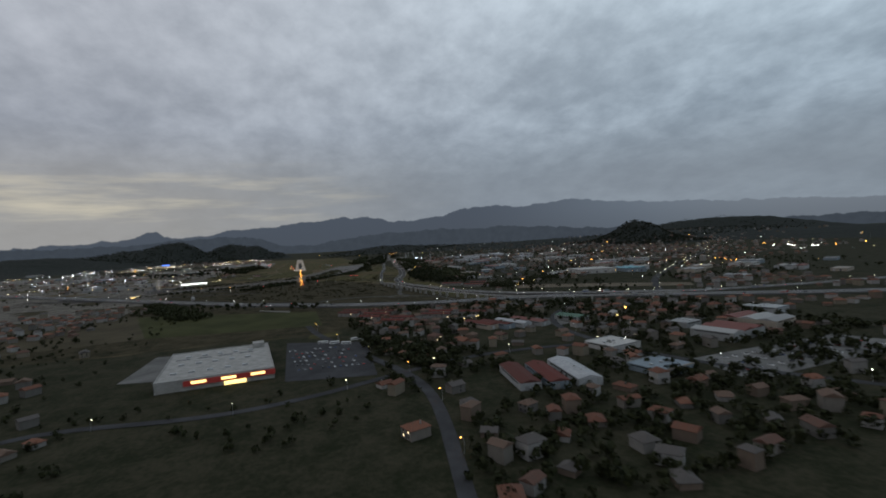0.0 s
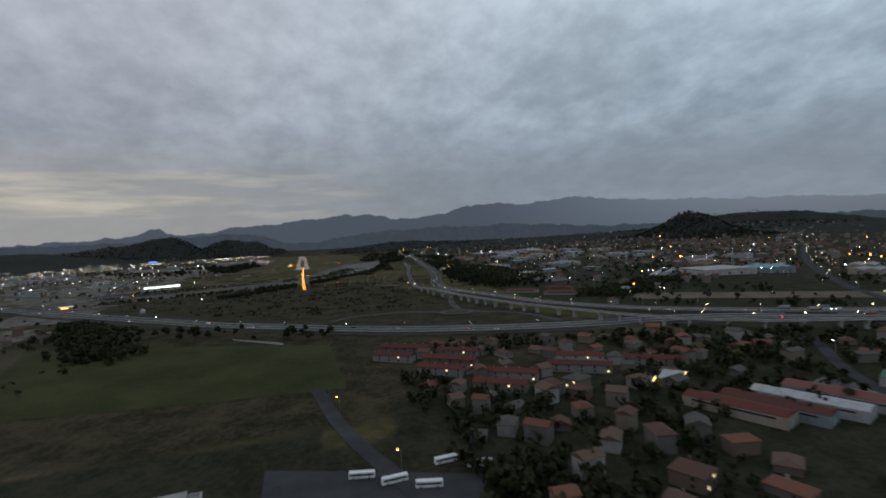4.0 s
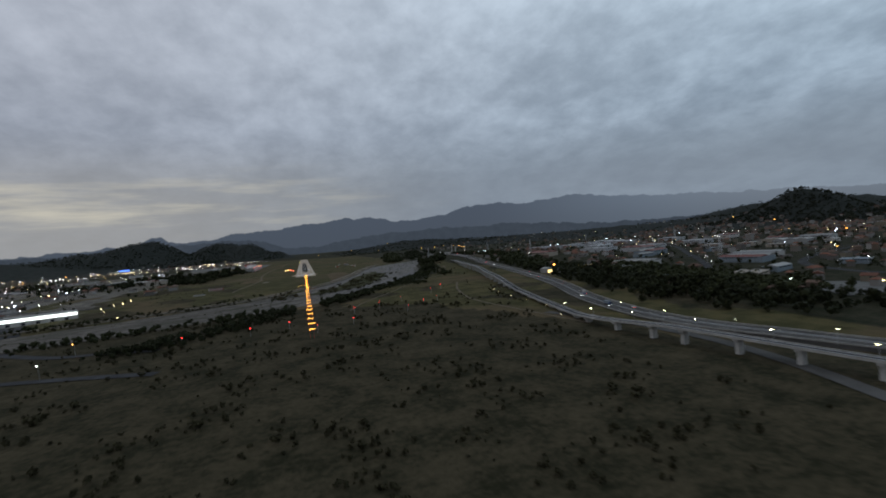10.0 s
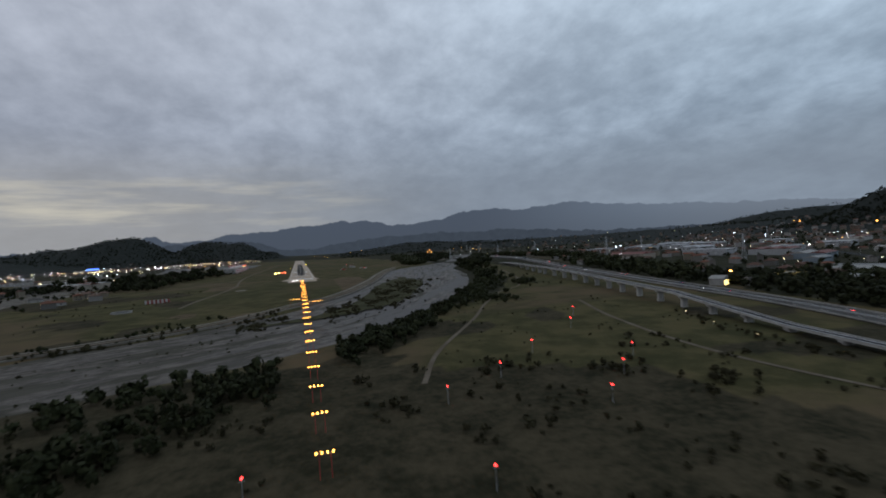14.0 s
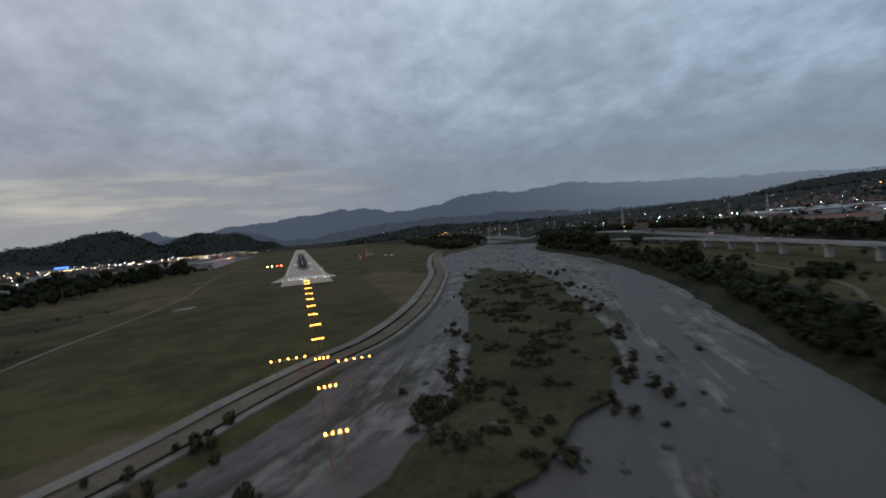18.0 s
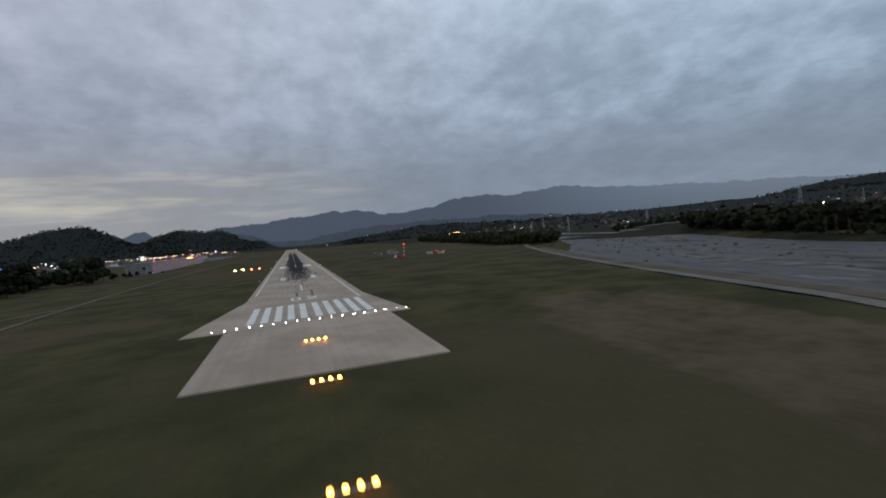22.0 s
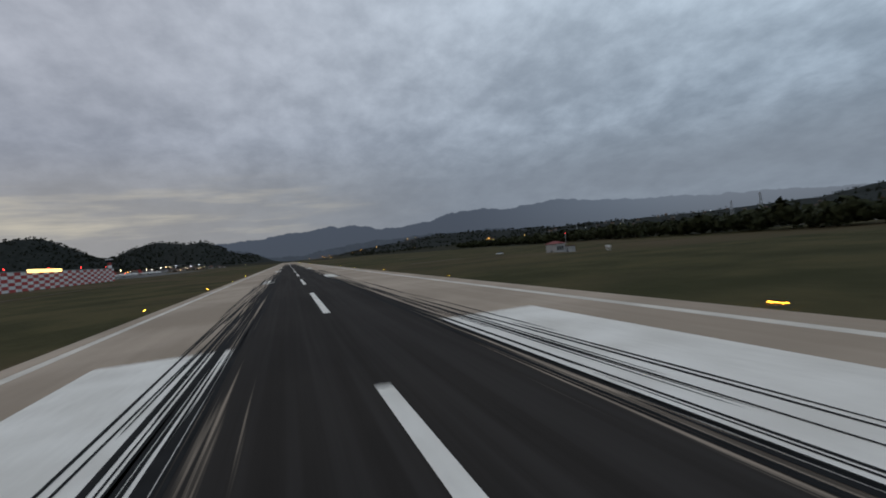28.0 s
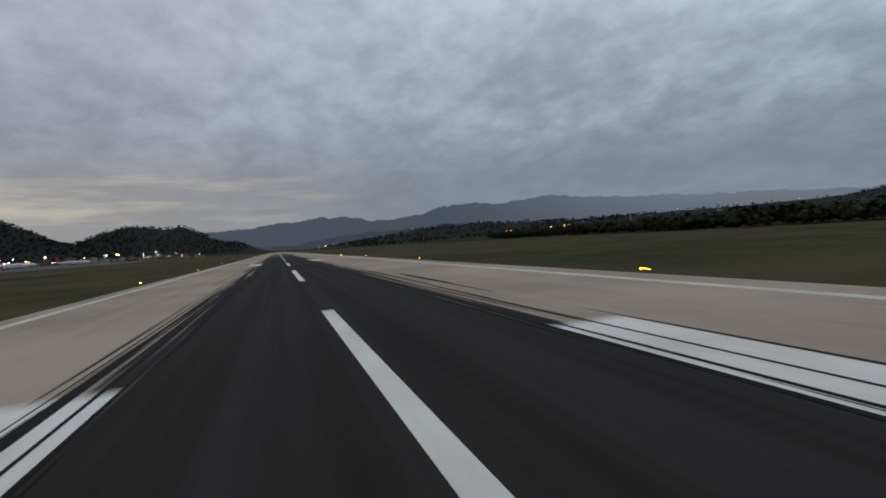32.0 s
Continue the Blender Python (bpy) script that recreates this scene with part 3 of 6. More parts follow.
def ground_sheet():
    def axis(stops):
        out = []
        for (a, s), (b, _) in zip(stops, stops[1:]):
            out += list(np.arange(a, b, s))
        return [*out, stops[-1][0]]
    xs = axis([(-9000, 250), (-2600, 70), (-1400, 40), (-700, 22), (-320, 10), (360, 18), (700, 40), (1650, 24), (2350, 90), (4000, 250), (9000, 250)])
    ys = axis([(-3400, 150), (-2300, 45), (-1700, 25), (-950, 14), (-640, 10), (420, 16), (700, 30), (1500, 60), (3600, 250), (11000, 250)])
    nx = len(xs)
    vs = [(float(x), float(y), land(x, y)) for y in ys for x in xs]
    fs = [(j * nx + i, j * nx + i + 1, (j + 1) * nx + i + 1, (j + 1) * nx + i) for j in range(len(ys) - 1) for i in range(nx - 1)]
    me = mesh_of("ground", vs, fs, True)
    g = part("ground", me, GRASS)
    v = np.array(vs)
    cx, cy = v[:, 0], v[:, 1]
    rise = v[:, 2] + np.array([dip(a, b) for a, b in zip(cx, cy)]) - np.interp(cy, [p[0] for p in PLAIN], [p[1] for p in PLAIN])
    edge = 40 * np.array([noise.noise((a / 60, b / 60, 2.0)) for a, b in zip(cx, cy)])
    blot = np.array([noise.noise((a / 75, b / 75, 6.0)) for a, b in zip(cx, cy)])
    mid_x = np.interp(cy, [p[1] for p in RIVER_LINE[9::-1]], [p[0] for p in RIVER_LINE[9::-1]])
    bank = (cy > -400) & (cy < 330) & (cx > mid_x) & (cx + 0.4 * edge < np.interp(cy, (-390, -340, -305, -240, -120, 100, 330), (140, 176, 212, 246, 276, 300, 345)))
    zones = {
        "wooded": rise > 12,
        "valley": ((cx + edge > 345) & (cy > -1500)) | ((cx + edge < -430) & ((cy + edge < -1050) | (cy > 900))) | ((cy < -1380) & (cx > 40)) | (cy + edge < -1420) | (cy > 2300) | bank,
        "rough": (cy > -1420) & (((cy < -545) & (cx + edge < np.interp(cy, (-1260, -1000, -800, -620, -560), (300, 270, 215, 130, 60)))) | ((cy < -420) & (blot > 0.22)) | ((cy < -60) & (cx < -110) & (blot > 0.12))),
        "estate": (cx + edge < -330) & (cx > -1700) & (cy + edge > -1000) & (cy < 900) & (blot > -0.25),
        "bare": (((cx - 66) / 26) ** 2 + ((cy + 130) / 120) ** 2 < 1) | ((blot < -0.3) & (cx < -30) & (cx > -130) & (cy < 60) & (cy > -420)),
    }
    for zone, flags in zones.items():
        at_v = me.attributes.new(zone, "FLOAT", "POINT")
        at_v.data.foreach_set("value", flags.astype(np.float32))
    return tagged(g, "dark green grassland running out to wooded hills", "ground", kind="structure")


ground_sheet()


def river_sheet():
    vs, n = [], len(RIVER_PTS)
    for i, p in enumerate(RIVER_PTS):
        d = (RIVER_PTS[min(n - 1, i + 1)] - RIVER_PTS[max(0, i - 1)]).normalized()
        s = Vector((d.y, -d.x, 0))
        for k in range(9):
            q = p + s * (RIVER_W[i] + 6) * (k / 4 - 1)
            vs.append((q.x, q.y, steps(q.y, PLAIN) - dip(q.x, q.y) - 2.3 + 0.5 * noise.noise((q.x / 30, q.y / 30, 3.0))))
    fs = [(9 * i + k, 9 * i + k + 1, 9 * i + k + 10, 9 * i + k + 9) for i in range(n - 1) for k in range(8)]
    me = mesh_of("river", vs, fs, True)
    across = [(k / 4 - 1) * (RIVER_W[i] + 6) for i in range(n) for k in range(9)]
    along_m = np.repeat(np.cumsum([0.0] + [(b - a).length for a, b in zip(RIVER_PTS, RIVER_PTS[1:])]), 9)
    uv = me.uv_layers.new(name="flow")
    idx = np.array([i for f in fs for i in f])
    uv.data.foreach_set("uv", np.stack([np.array(across)[idx], along_m[idx]], 1).astype(np.float32).ravel())
    return tagged(part("river", me, RIVER), "wide shallow grey river between gravel banks", "river", kind="structure")


river_sheet()


# ---- the airfield ----
def slab(name, corners, z0, z1, mat, parent=None, label=""):
    n = len(corners)
    vs = [(x, y, z0) for x, y in corners] + [(x, y, z1) for x, y in corners]
    fs = [tuple(range(n))[::-1], tuple(range(n, 2 * n))] + [(i, (i + 1) % n, n + (i + 1) % n, n + i) for i in range(n)]
    return part(name, mesh_of(name, vs, fs), mat, parent, label)


R_HALF = 21.5
runway = slab("runway", [(-30.5, -3), (-20.4, -3), (-20.4, -54), (20.8, -54), (20.8, -3), (26.5, -3), (R_HALF, 52), (R_HALF, 2600), (-R_HALF + 0.7, 2600), (-R_HALF + 0.7, 64)], -0.5, 0.0, RUNWAY)
tagged(runway, "pale worn runway with black tyre marks in the touchdown zone", "runway", kind="structure")


def marking(name, x0, x1, y0, y1, mat=WHITE_PAINT):
    return slab(name, [(x0, y0), (x1, y0), (x1, y1), (x0, y1)], -0.02, 0.006, mat, runway)


for i in range(5):
    marking("threshold_stripe", -16.2 + 3.52 * i, -14.3 + 3.52 * i, 5.5, 39)
    marking("threshold_stripe", 1.9 + 3.52 * i, 3.8 + 3.52 * i, 5.5, 39)


def designator():
    """The painted 0 and 2."""
    g = Geo()
    for x0, x1, y0, y1 in ((-4.6, -3.8, 51, 60), (-2.0, -1.2, 51, 60), (-3.8, -2.0, 51, 52.6), (-3.8, -2.0, 58.4, 60)):
        g.box(x0, x1, y0, y1, -0.02, 0.006)
    part("painted_zero", g, WHITE_PAINT, runway)
    g = Geo()
    for x0, x1, y0, y1 in ((1.2, 4.6, 51, 52.6), (1.2, 4.6, 58.4, 60), (3.8, 4.6, 56.0, 58.4), (1.2, 2.0, 56.6, 58.4)):
        g.box(x0, x1, y0, y1, -0.02, 0.006)
    g.add([(1.2, 52.6, 0.006), (2.3, 52.6, 0.006), (4.6, 56.0, 0.006), (3.8, 56.6, 0.006)], [(0, 1, 2, 3)])
    part("painted_two", g, WHITE_PAINT, runway)


designator()
marking("edge_line", -19.1, -18.3, 83, 2500, LINE_PAINT)
marking("edge_line", 18.3, 19.1, 41, 2500, LINE_PAINT)
y = 88.2
while y < 2300:
    marking("centre_dash", -0.32, 0.32, y, y + 30)
    y += 57.4
for s in (-1, 1):
    a, b = sorted((s * 7.3, s * 10.3))
    marking("touchdown_mark", a, b, 163.5, 188)
    a, b = sorted((s * 6.6, s * 14.2))
    marking("aiming_point", a, b, 325, 362)
    for y0 in (457, 600, 743):
        a, b = sorted((s * 6.6, s * 9.7))
        marking("touchdown_mark", a, b, y0, y0 + 23)


def tyre_streaks():
    """Thin black skid lines that feather the ends and sides of the rubbered lane."""
    r, shapes, rest = random.Random(3), [], Geo()

    def line(x, y, l, w, lean):
        shapes.append((x, y, l, w, lean))

    for k in range(540):
        y = r.triangular(122, 300, 262)
        line(r.gauss(0, 4.3), y, r.uniform(10, 42), r.uniform(0.05, 0.12), r.uniform(-0.004, 0.004))
    for k in range(112):
        s = r.choice((-1, 1))
        line(s * (6.0 + abs(r.gauss(0, 1.9))), r.uniform(240, 1150), r.uniform(14, 80), r.uniform(0.03, 0.075), r.uniform(-0.003, 0.003))
    for x, y, l in ((-2.6, 62, 22), (-2.1, 64, 20), (-1.9, 88, 12), (3.2, 58, 30), (3.9, 60, 28), (2.6, 96, 10), (-2.4, 108, 14), (1.0, 118, 14)):
        line(x, y, l, 0.14, 0.0)
    for i, (x, y, l, w, lean) in enumerate(shapes):
        x1, z = x + lean * l, 0.009 + 0.0004 * (i % 9)
        g = rest if i < 540 and i % 3 else Geo()
        g.add([(x - w * 0.3, y, z), (x + w * 0.3, y, z), (x + w, y + l * 0.3, z), (x1 + w, y + l * 0.8, z), (x1 + w * 0.2, y + l, z), (x1 - w * 0.2, y + l, z), (x1 - w, y + l * 0.8, z), (x - w, y + l * 0.3, z)], [(0, 1, 2, 3, 4, 5, 6, 7)])
        if g is not rest:
            part("skid_mark", g, RUBBER, runway)
    for k in range(900):
        if k < 640:
            x, y, l, w = r.gauss(0, 4.2), r.uniform(150, 290), r.uniform(4, 20), r.uniform(0.04, 0.11)
        else:
            x, y, l, w = r.choice((-1, 1)) * (6.2 + abs(r.gauss(0, 1.5))), r.uniform(290, 950), r.uniform(15, 60), r.uniform(0.04, 0.10)
        z = 0.0132 + 0.0003 * (k % 9)
        rest.add([(x - w * 0.3, y, z), (x + w * 0.3, y, z), (x + w, y + l * 0.3, z), (x + w, y + l * 0.8, z), (x + w * 0.2, y + l, z), (x - w * 0.2, y + l, z), (x - w, y + l * 0.8, z), (x - w, y + l * 0.3, z)], [(0, 1, 2, 3, 4, 5, 6, 7)])
    for k in range(150):
        x, y, l, w = r.choice((-1, -1, 1)) * r.uniform(5.6, 10.4), r.uniform(318, 520), r.uniform(18, 70), r.uniform(0.035, 0.10)
        lean, z = r.uniform(-0.006, 0.006) * l, 0.0166 + 0.0003 * (k % 9)
        rest.add([(x - w * 0.3, y, z), (x + w * 0.3, y, z), (x + w, y + l * 0.3, z), (x + lean + w, y + l * 0.8, z), (x + lean, y + l, z), (x + lean - w, y + l * 0.8, z), (x - w, y + l * 0.3, z)], [(0, 1, 2, 3, 4, 5, 6)])
    part("skid_marks", rest, RUBBER, runway)["kind"] = "stuff"


tyre_streaks()
RIVER_ROAD = [(520, 900), (400, 620), (290, 430), (210, 275), (158, 140), (116, -6), (99, -75), (80, -130), (50, -205), (20, -260), (-8, -291), (-28, -315), (-48, -342), (-85, -378), (-150, -414), (-250, -455), (-420, -505)]
tagged(strip("river_road", RIVER_ROAD, 2.4, 0.25, GRAVEL_ROAD), "pale gravel road along the river bank", "road", kind="structure")
tagged(strip("embankment", RIVER_ROAD, 3.4, 0.02, DIRT, shift=-7.2), "strip of dark bare earth below the bank road", "ground", kind="structure")
tagged(strip("bank_revetment", RIVER_ROAD, 1.3, -0.5, GRAVEL_ROAD, shift=-12.2, thick=2.0), "pale stone revetment along the water", "embankment", kind="structure")
field_wall = slab("field_wall", [(-78, -1116), (-24, -1168), (-23.7, -1167.7), (-77.7, -1115.7)], land(-50, -1142) - 0.5, land(-50, -1142) + 1.6, HUT_WALL)
tagged(field_wall, "low white wall along the far edge of the field", "wall", kind="structure")
# perimeter tracks, verges and the river road
for name, line, half, lift, mat, label in (
    ("perimeter_track", [(-75, 1500), (-85, 900), (-96, 600), (-102, 420), (-105, 240), (-102, 120), (-95, 20), (-90, -50), (-96, -105), (-105, -155), (-115, -205), (-120, -250)], 1.7, 0.2, DIRT, "narrow pale perimeter track across the grass"),
    ("service_track", [(-106, 130), (-130, 72), (-158, 27), (-205, -30), (-260, -90)], 2.0, 0.22, DIRT, "bare earth track worn through the grass"),
):
    tagged(strip(name, line, half, lift, mat), label, "road", kind="structure")
tagged(patch("bare_slab", [(-84, -120), (-72, -118), (-70, -108), (-82, -110)], 0.15, GRAVEL_ROAD), "small dull concrete slab in the grass", "slab", kind="structure")
for cx, cy, rx, ry in ((70, 590, 14, 3), (85, 610, 9, 3), (48, 495, 10, 2.5)):
    tagged(patch("worn_grass_patch", [(cx - rx, cy - ry), (cx + rx, cy - ry), (cx + rx, cy + ry), (cx - rx, cy + ry)], 0.06, DIRT), "bare trodden patch in the airfield grass", "ground", kind="structure")


def lamp_on(name, label, height, r, mat, category="light", group="", base=True, flat=1.0):
    """A short lamp: base, stem, lamp."""
    t = thing(name, label, category, group)
    if base:
        part("base", Geo().tube((0, 0, -0.3), (0, 0, 0.08), 0.22, 0.18), DARK_METAL, t)
    part("stem", Geo().tube((0, 0, 0.0), (0, 0, height), 0.06), YELLOW, t)
    part("lamp", Geo().dome((0, 0, height + r * 0.8), r, flat=flat), mat, t)
    return t


edge_light = lamp_on("runway_edge_light", "small yellow glowing runway edge lamp on a short stem", 0.15, 0.095, L_EDGE, group="runway edge lights", flat=0.4)
edge_light.matrix_world = at(-22.7, 62.2, -0.05)
for k in range(0, 38):
    for s in (-1, 1):
        if k or s > 0:
            copy_thing(edge_light, at(22.7 * s, 62.2 + 57.4 * k, -0.05))
thr_light = lamp_on("threshold_light", "small white glowing threshold lamp set in the pavement", 0.1, 0.12, L_THRESHOLD, group="threshold lights")
thr_light.matrix_world = at(-23.6, 0, 0)
for k in range(1, 18):
    copy_thing(thr_light, at(-23.6 + 49.6 * k / 17, 0, 0))


def papi(mat, label):
    t = thing("approach_path_lamp", label, "light", "row of approach path lamps")
    part("housing", Geo().box(-0.7, 0.7, -0.6, 0.6, 0.45, 0.95, 0.08), YELLOW, t)
    for x in (-0.5, 0.5):
        for yy in (-0.4, 0.4):
            part("leg", Geo().tube((x, yy, -0.6), (x, yy, 0.45), 0.05, n=6), METAL, t)
    part("lamp", Geo().dome((0, -0.66, 0.75), 0.9, flat=0.85), mat, t)
    return t


L_PAPI_W = glow("pale_path_glow", (1.0, 0.68, 0.18), 24.0)
L_PAPI_R = glow("red_path_glow", (1.0, 0.09, 0.03), 22.0)
for i, mat in enumerate((L_PAPI_W, L_PAPI_W, L_PAPI_R, L_PAPI_R)):
    x = -54.6 + 7.2 * i
    papi(mat, "yellow approach path lamp box shining " + ("pale yellow" if i < 2 else "red")).matrix_world = at(x, 361.0, 0.0)


def barrette(lamps, half, height, label, group="approach light barrettes"):
    """A crossbar of approach lamps on posts; height is that of the lamps over the land."""
    t = thing("approach_light_bar", label, "light", group)
    part("bar", Geo().box(-half - 0.3, half + 0.3, -0.08, 0.08, height - 0.16, height), METAL, t)
    for x in (-half * 0.7, half * 0.7):
        part("post", Geo().tube((x, 0, -1.0), (x, 0, height - 0.1), 0.10, 0.07, 6), RED, t, "red post")
    for i in range(lamps):
        x = -half + 2 * half * i / (lamps - 1)
        part("lamp", Geo().dome((x, 0, height + 0.2), 0.30), L_APPROACH, t)
    return t


for k in range(1, 25):
    y = -30.0 * k
    z = -0.0142 * 30 * k
    h = max(0.6, z - land(0, y) + 0.0)
    if k <= 10:
        half = 1.9
    else:
        half = 2.1
    barrette(4, half, h, "glowing orange bar of four approach lamps on posts").matrix_world = at(0, y)
for s in (-1, 1):
    barrette(5, 5.0, max(0.6, -4.26 - land(0, -300)), "glowing orange crossbar of five approach lamps", "approach crossbar").matrix_world = at(s * 10.0, -300)


def red_pole(h):
    t = thing("obstruction_light_pole", "slim grey pole topped by a small red obstruction lamp", "light", "red obstruction lights")
    part("pole", Geo().tube((0, 0, -1), (0, 0, h), 0.16, 0.09), METAL, t)
    part("crossarm", Geo().box(-0.7, 0.7, -0.06, 0.06, h - 0.5, h - 0.38), METAL, t)
    part("lamp", Geo().dome((0, 0, h + 0.25), 0.34), L_RED, t)
    return t


rp = red_pole(6.0)
spots = [(-103, -682), (-51, -676), (-19, -665), (5, -697), (44, -623), (37, -682), (73, -603), (103, -573), (95, -646), (118, -622), (150, -532), (139, -601), (173, -498)]
rp.matrix_world = at(*spots[0])
for p in spots[1:]:
    copy_thing(rp, at(*p))


# long red and white chequered wall of the hangar row
def chequered_hangar():
    t = thing("chequered_hangar", "long low hangar with a red and white chequered front wall", "hangar")
    n, m, w, h = 50, 6, 7.56, 2.0
    part("core", Geo().box(-26, 0, 0, n * w, -4, m * h - 0.1), CONCRETE, t)
    part("roof", Geo().box(-26.4, 0.4, -0.5, n * w + 0.5, m * h - 0.1, m * h + 0.5), SHED_ROOF, t)
    red = Geo().box(0, 0.22, 0.02, w - 0.02, 0.02, h - 0.02).mesh("panel")
    white = Geo().box(0, 0.2, 0.02, w - 0.02, 0.02, h - 0.02).mesh("panel")
    red.materials.append(RED)
    white.materials.append(WHITE)
    for i in range(n):
        for j in range(m):
            o = part("panel", red if (i + j) % 2 else white, None, t)
            o.location = (0, i * w * U, j * h * U)
    for i in range(7):
        lp = part("lamp_post", Geo().tube((-1, 18 + 57 * i, m * h), (-1, 18 + 57 * i, m * h + 1.6), 0.1), METAL, t)
        part("lamp", Geo().dome((-1, 18 + 57 * i, m * h + 1.9), 0.4), L_RED, lp, "red roof lamp")
    part("lit_sign", Geo().box(0.25, 0.6, 212, 262, m * h - 0.6, m * h + 1.6), L_SHOP, t, "glowing amber roof sign")
    return t


chequered_hangar().matrix_world = at(-152, 478, land(-152, 640) - 0.2, 1.0)


def control_tower():
    t = thing("control_tower", "red and white banded control tower beside the apron", "tower")
    for i in range(6):
        part("shaft_band", Geo().tube((0, 0, i * 3.4 - (2 if i == 0 else 0)), (0, 0, i * 3.4 + 3.4), 2.6 - 0.1 * i, 2.5 - 0.1 * i, 12), RED if i % 2 else WHITE, t)
    part("cab", Geo().tube((0, 0, 20.4), (0, 0, 23.6), 3.2, 4.0, 10), GLASS_DARK, t, "dark glazed cab")
    part("cab_roof", Geo().tube((0, 0, 23.6), (0, 0, 24.4), 4.3, 4.1, 10), WHITE, t)
    part("aerial", Geo().tube((0, 0, 24.4), (0, 0, 28), 0.12), METAL, t)
    return t


control_tower().matrix_world = at(-205, 1000)


def airliner():
    t = thing("airliner", "white parked airliner with a dark cabin window line", "aircraft", "parked airliners")
    prof = [(-18, 0.1, 3.0), (-17.3, 0.9, 2.95), (-15.5, 1.6, 3.0), (-12, 1.95, 3.1), (8, 1.95, 3.1), (13, 1.4, 3.5), (18, 0.35, 4.3)]
    g, n = Geo(), 14
    vs = [(r * math.cos(math.tau * i / n), y, z + r * math.sin(math.tau * i / n)) for y, r, z in prof for i in range(n)]
    g.add(vs, [(j * n + i, j * n + (i + 1) % n, (j + 1) * n + (i + 1) % n, (j + 1) * n + i) for j in range(len(prof) - 1) for i in range(n)])
    part("fuselage", g, WHITE, t)
    for s in (-1, 1):
        part("wing", Geo().add([(1.5 * s, -3.5, 2.3), (1.5 * s, 3.0, 2.3), (16.5 * s, 5.8, 3.4), (16.5 * s, 4.2, 3.4), (1.5 * s, -3.5, 2.7), (1.5 * s, 3.0, 2.7), (16.5 * s, 5.8, 3.55), (16.5 * s, 4.2, 3.55)], [(0, 1, 2, 3), (7, 6, 5, 4), (0, 3, 7, 4), (3, 2, 6, 7), (2, 1, 5, 6), (1, 0, 4, 5)]), METAL, t)
        part("engine", Geo().tube((5.2 * s, -4.2, 1.7), (5.2 * s, -0.6, 1.8), 1.05, 0.8, 12), METAL, t)
        part("tailplane", Geo().add([(0.5 * s, 13, 4.0), (0.5 * s, 16.6, 4.0), (6 * s, 17.6, 4.4), (6 * s, 16.2, 4.4), (0.5 * s, 13, 4.25), (0.5 * s, 16.6, 4.25), (6 * s, 17.6, 4.5), (6 * s, 16.2, 4.5)], [(0, 1, 2, 3), (7, 6, 5, 4), (0, 3, 7, 4), (3, 2, 6, 7), (2, 1, 5, 6), (1, 0, 4, 5)]), WHITE, t)
        part("main_wheel", Geo().tube((2.6 * s - 0.3, 0.5, 0.55), (2.6 * s + 0.3, 0.5, 0.55), 0.55, n=12), RUBBER, t)
        part("window_line", Geo().box(1.92 * s - 0.05, 1.92 * s + 0.05, -12, 9, 3.45, 3.75), GLASS_DARK, t)
    part("fin", Geo().add([(-0.15, 11.5, 4.6), (-0.15, 17.2, 4.8), (-0.15, 18.6, 11), (-0.15, 16.2, 11), (0.15, 11.5, 4.6), (0.15, 17.2, 4.8), (0.15, 18.6, 11), (0.15, 16.2, 11)], [(0, 1, 2, 3), (7, 6, 5, 4), (0, 3, 7, 4), (3, 2, 6, 7), (2, 1, 5, 6), (1, 0, 4, 5)]), RED, t, "red tail fin")
    part("nose_wheel", Geo().tube((-0.2, -13, 0.4), (0.2, -13, 0.4), 0.4, n=10).tube((0, -13, 0.4), (0, -13, 1.4), 0.1), RUBBER, t)
    part("beacon", Geo().dome((0, 0, 5.2), 0.3), L_RED, t)
    return t


tagged(patch("apron", [(-420, 900), (-155, 940), (-155, 1420), (-520, 1420)], 0.3, APRON), "wide pale concrete aircraft apron", "apron", kind="structure")
plane = airliner()
plane.matrix_world = at(-215, 985, land(-215, 985) + 0.3, 70)
for x, y, a in ((-225, 1125, 80), (-240, 1180, 75), (-235, 1300, 85), (-350, 1010, 40)):
    copy_thing(plane, at(x, y, land(x, y) + 0.3, a))


def equipment_hut():
    t = thing("equipment_hut", "small white airfield hut with a red hipped roof and lower annexe", "building")
    part("main_wall", Geo().box(-6, 2, -5, 5, -1, 6.2), HUT_WALL, t)
    part("annexe_wall", Geo().box(2, 12, -4, 4, -1, 3.8), HUT_WALL, t)
    part("main_roof", Geo().gable(-6, 2, -5, 5, 6.2, 7.8, 0.6, 0.2, 0.7), FADED_RED, t)
    part("annexe_roof", Geo().box(1.9, 12.4, -4.4, 4.4, 3.8, 4.2), ROOF_TILE, t)
    for x in (-5, -3, -1):
        part("window", Geo().box(x, x + 1.1, -5.12, -4.95, 2.0, 4.6), GLASS_DARK, t)
    part("door", Geo().box(-6.1, -5.95, -1, 0.2, 0, 2.3), DARK_METAL, t)
    part("door", Geo().box(4, 5.2, -4.12, -3.95, 0, 2.3), DARK_METAL, t)
    mast = part("mast", Geo().tube((8, 0, 4), (8, 0, 12.5), 0.16), METAL, t)
    part("lamp", Geo().dome((8, 0, 12.7), 0.26), L_RED, mast, "red lamp")
    return t


equipment_hut().matrix_world = at(136, 556, None, 12, 0.8)


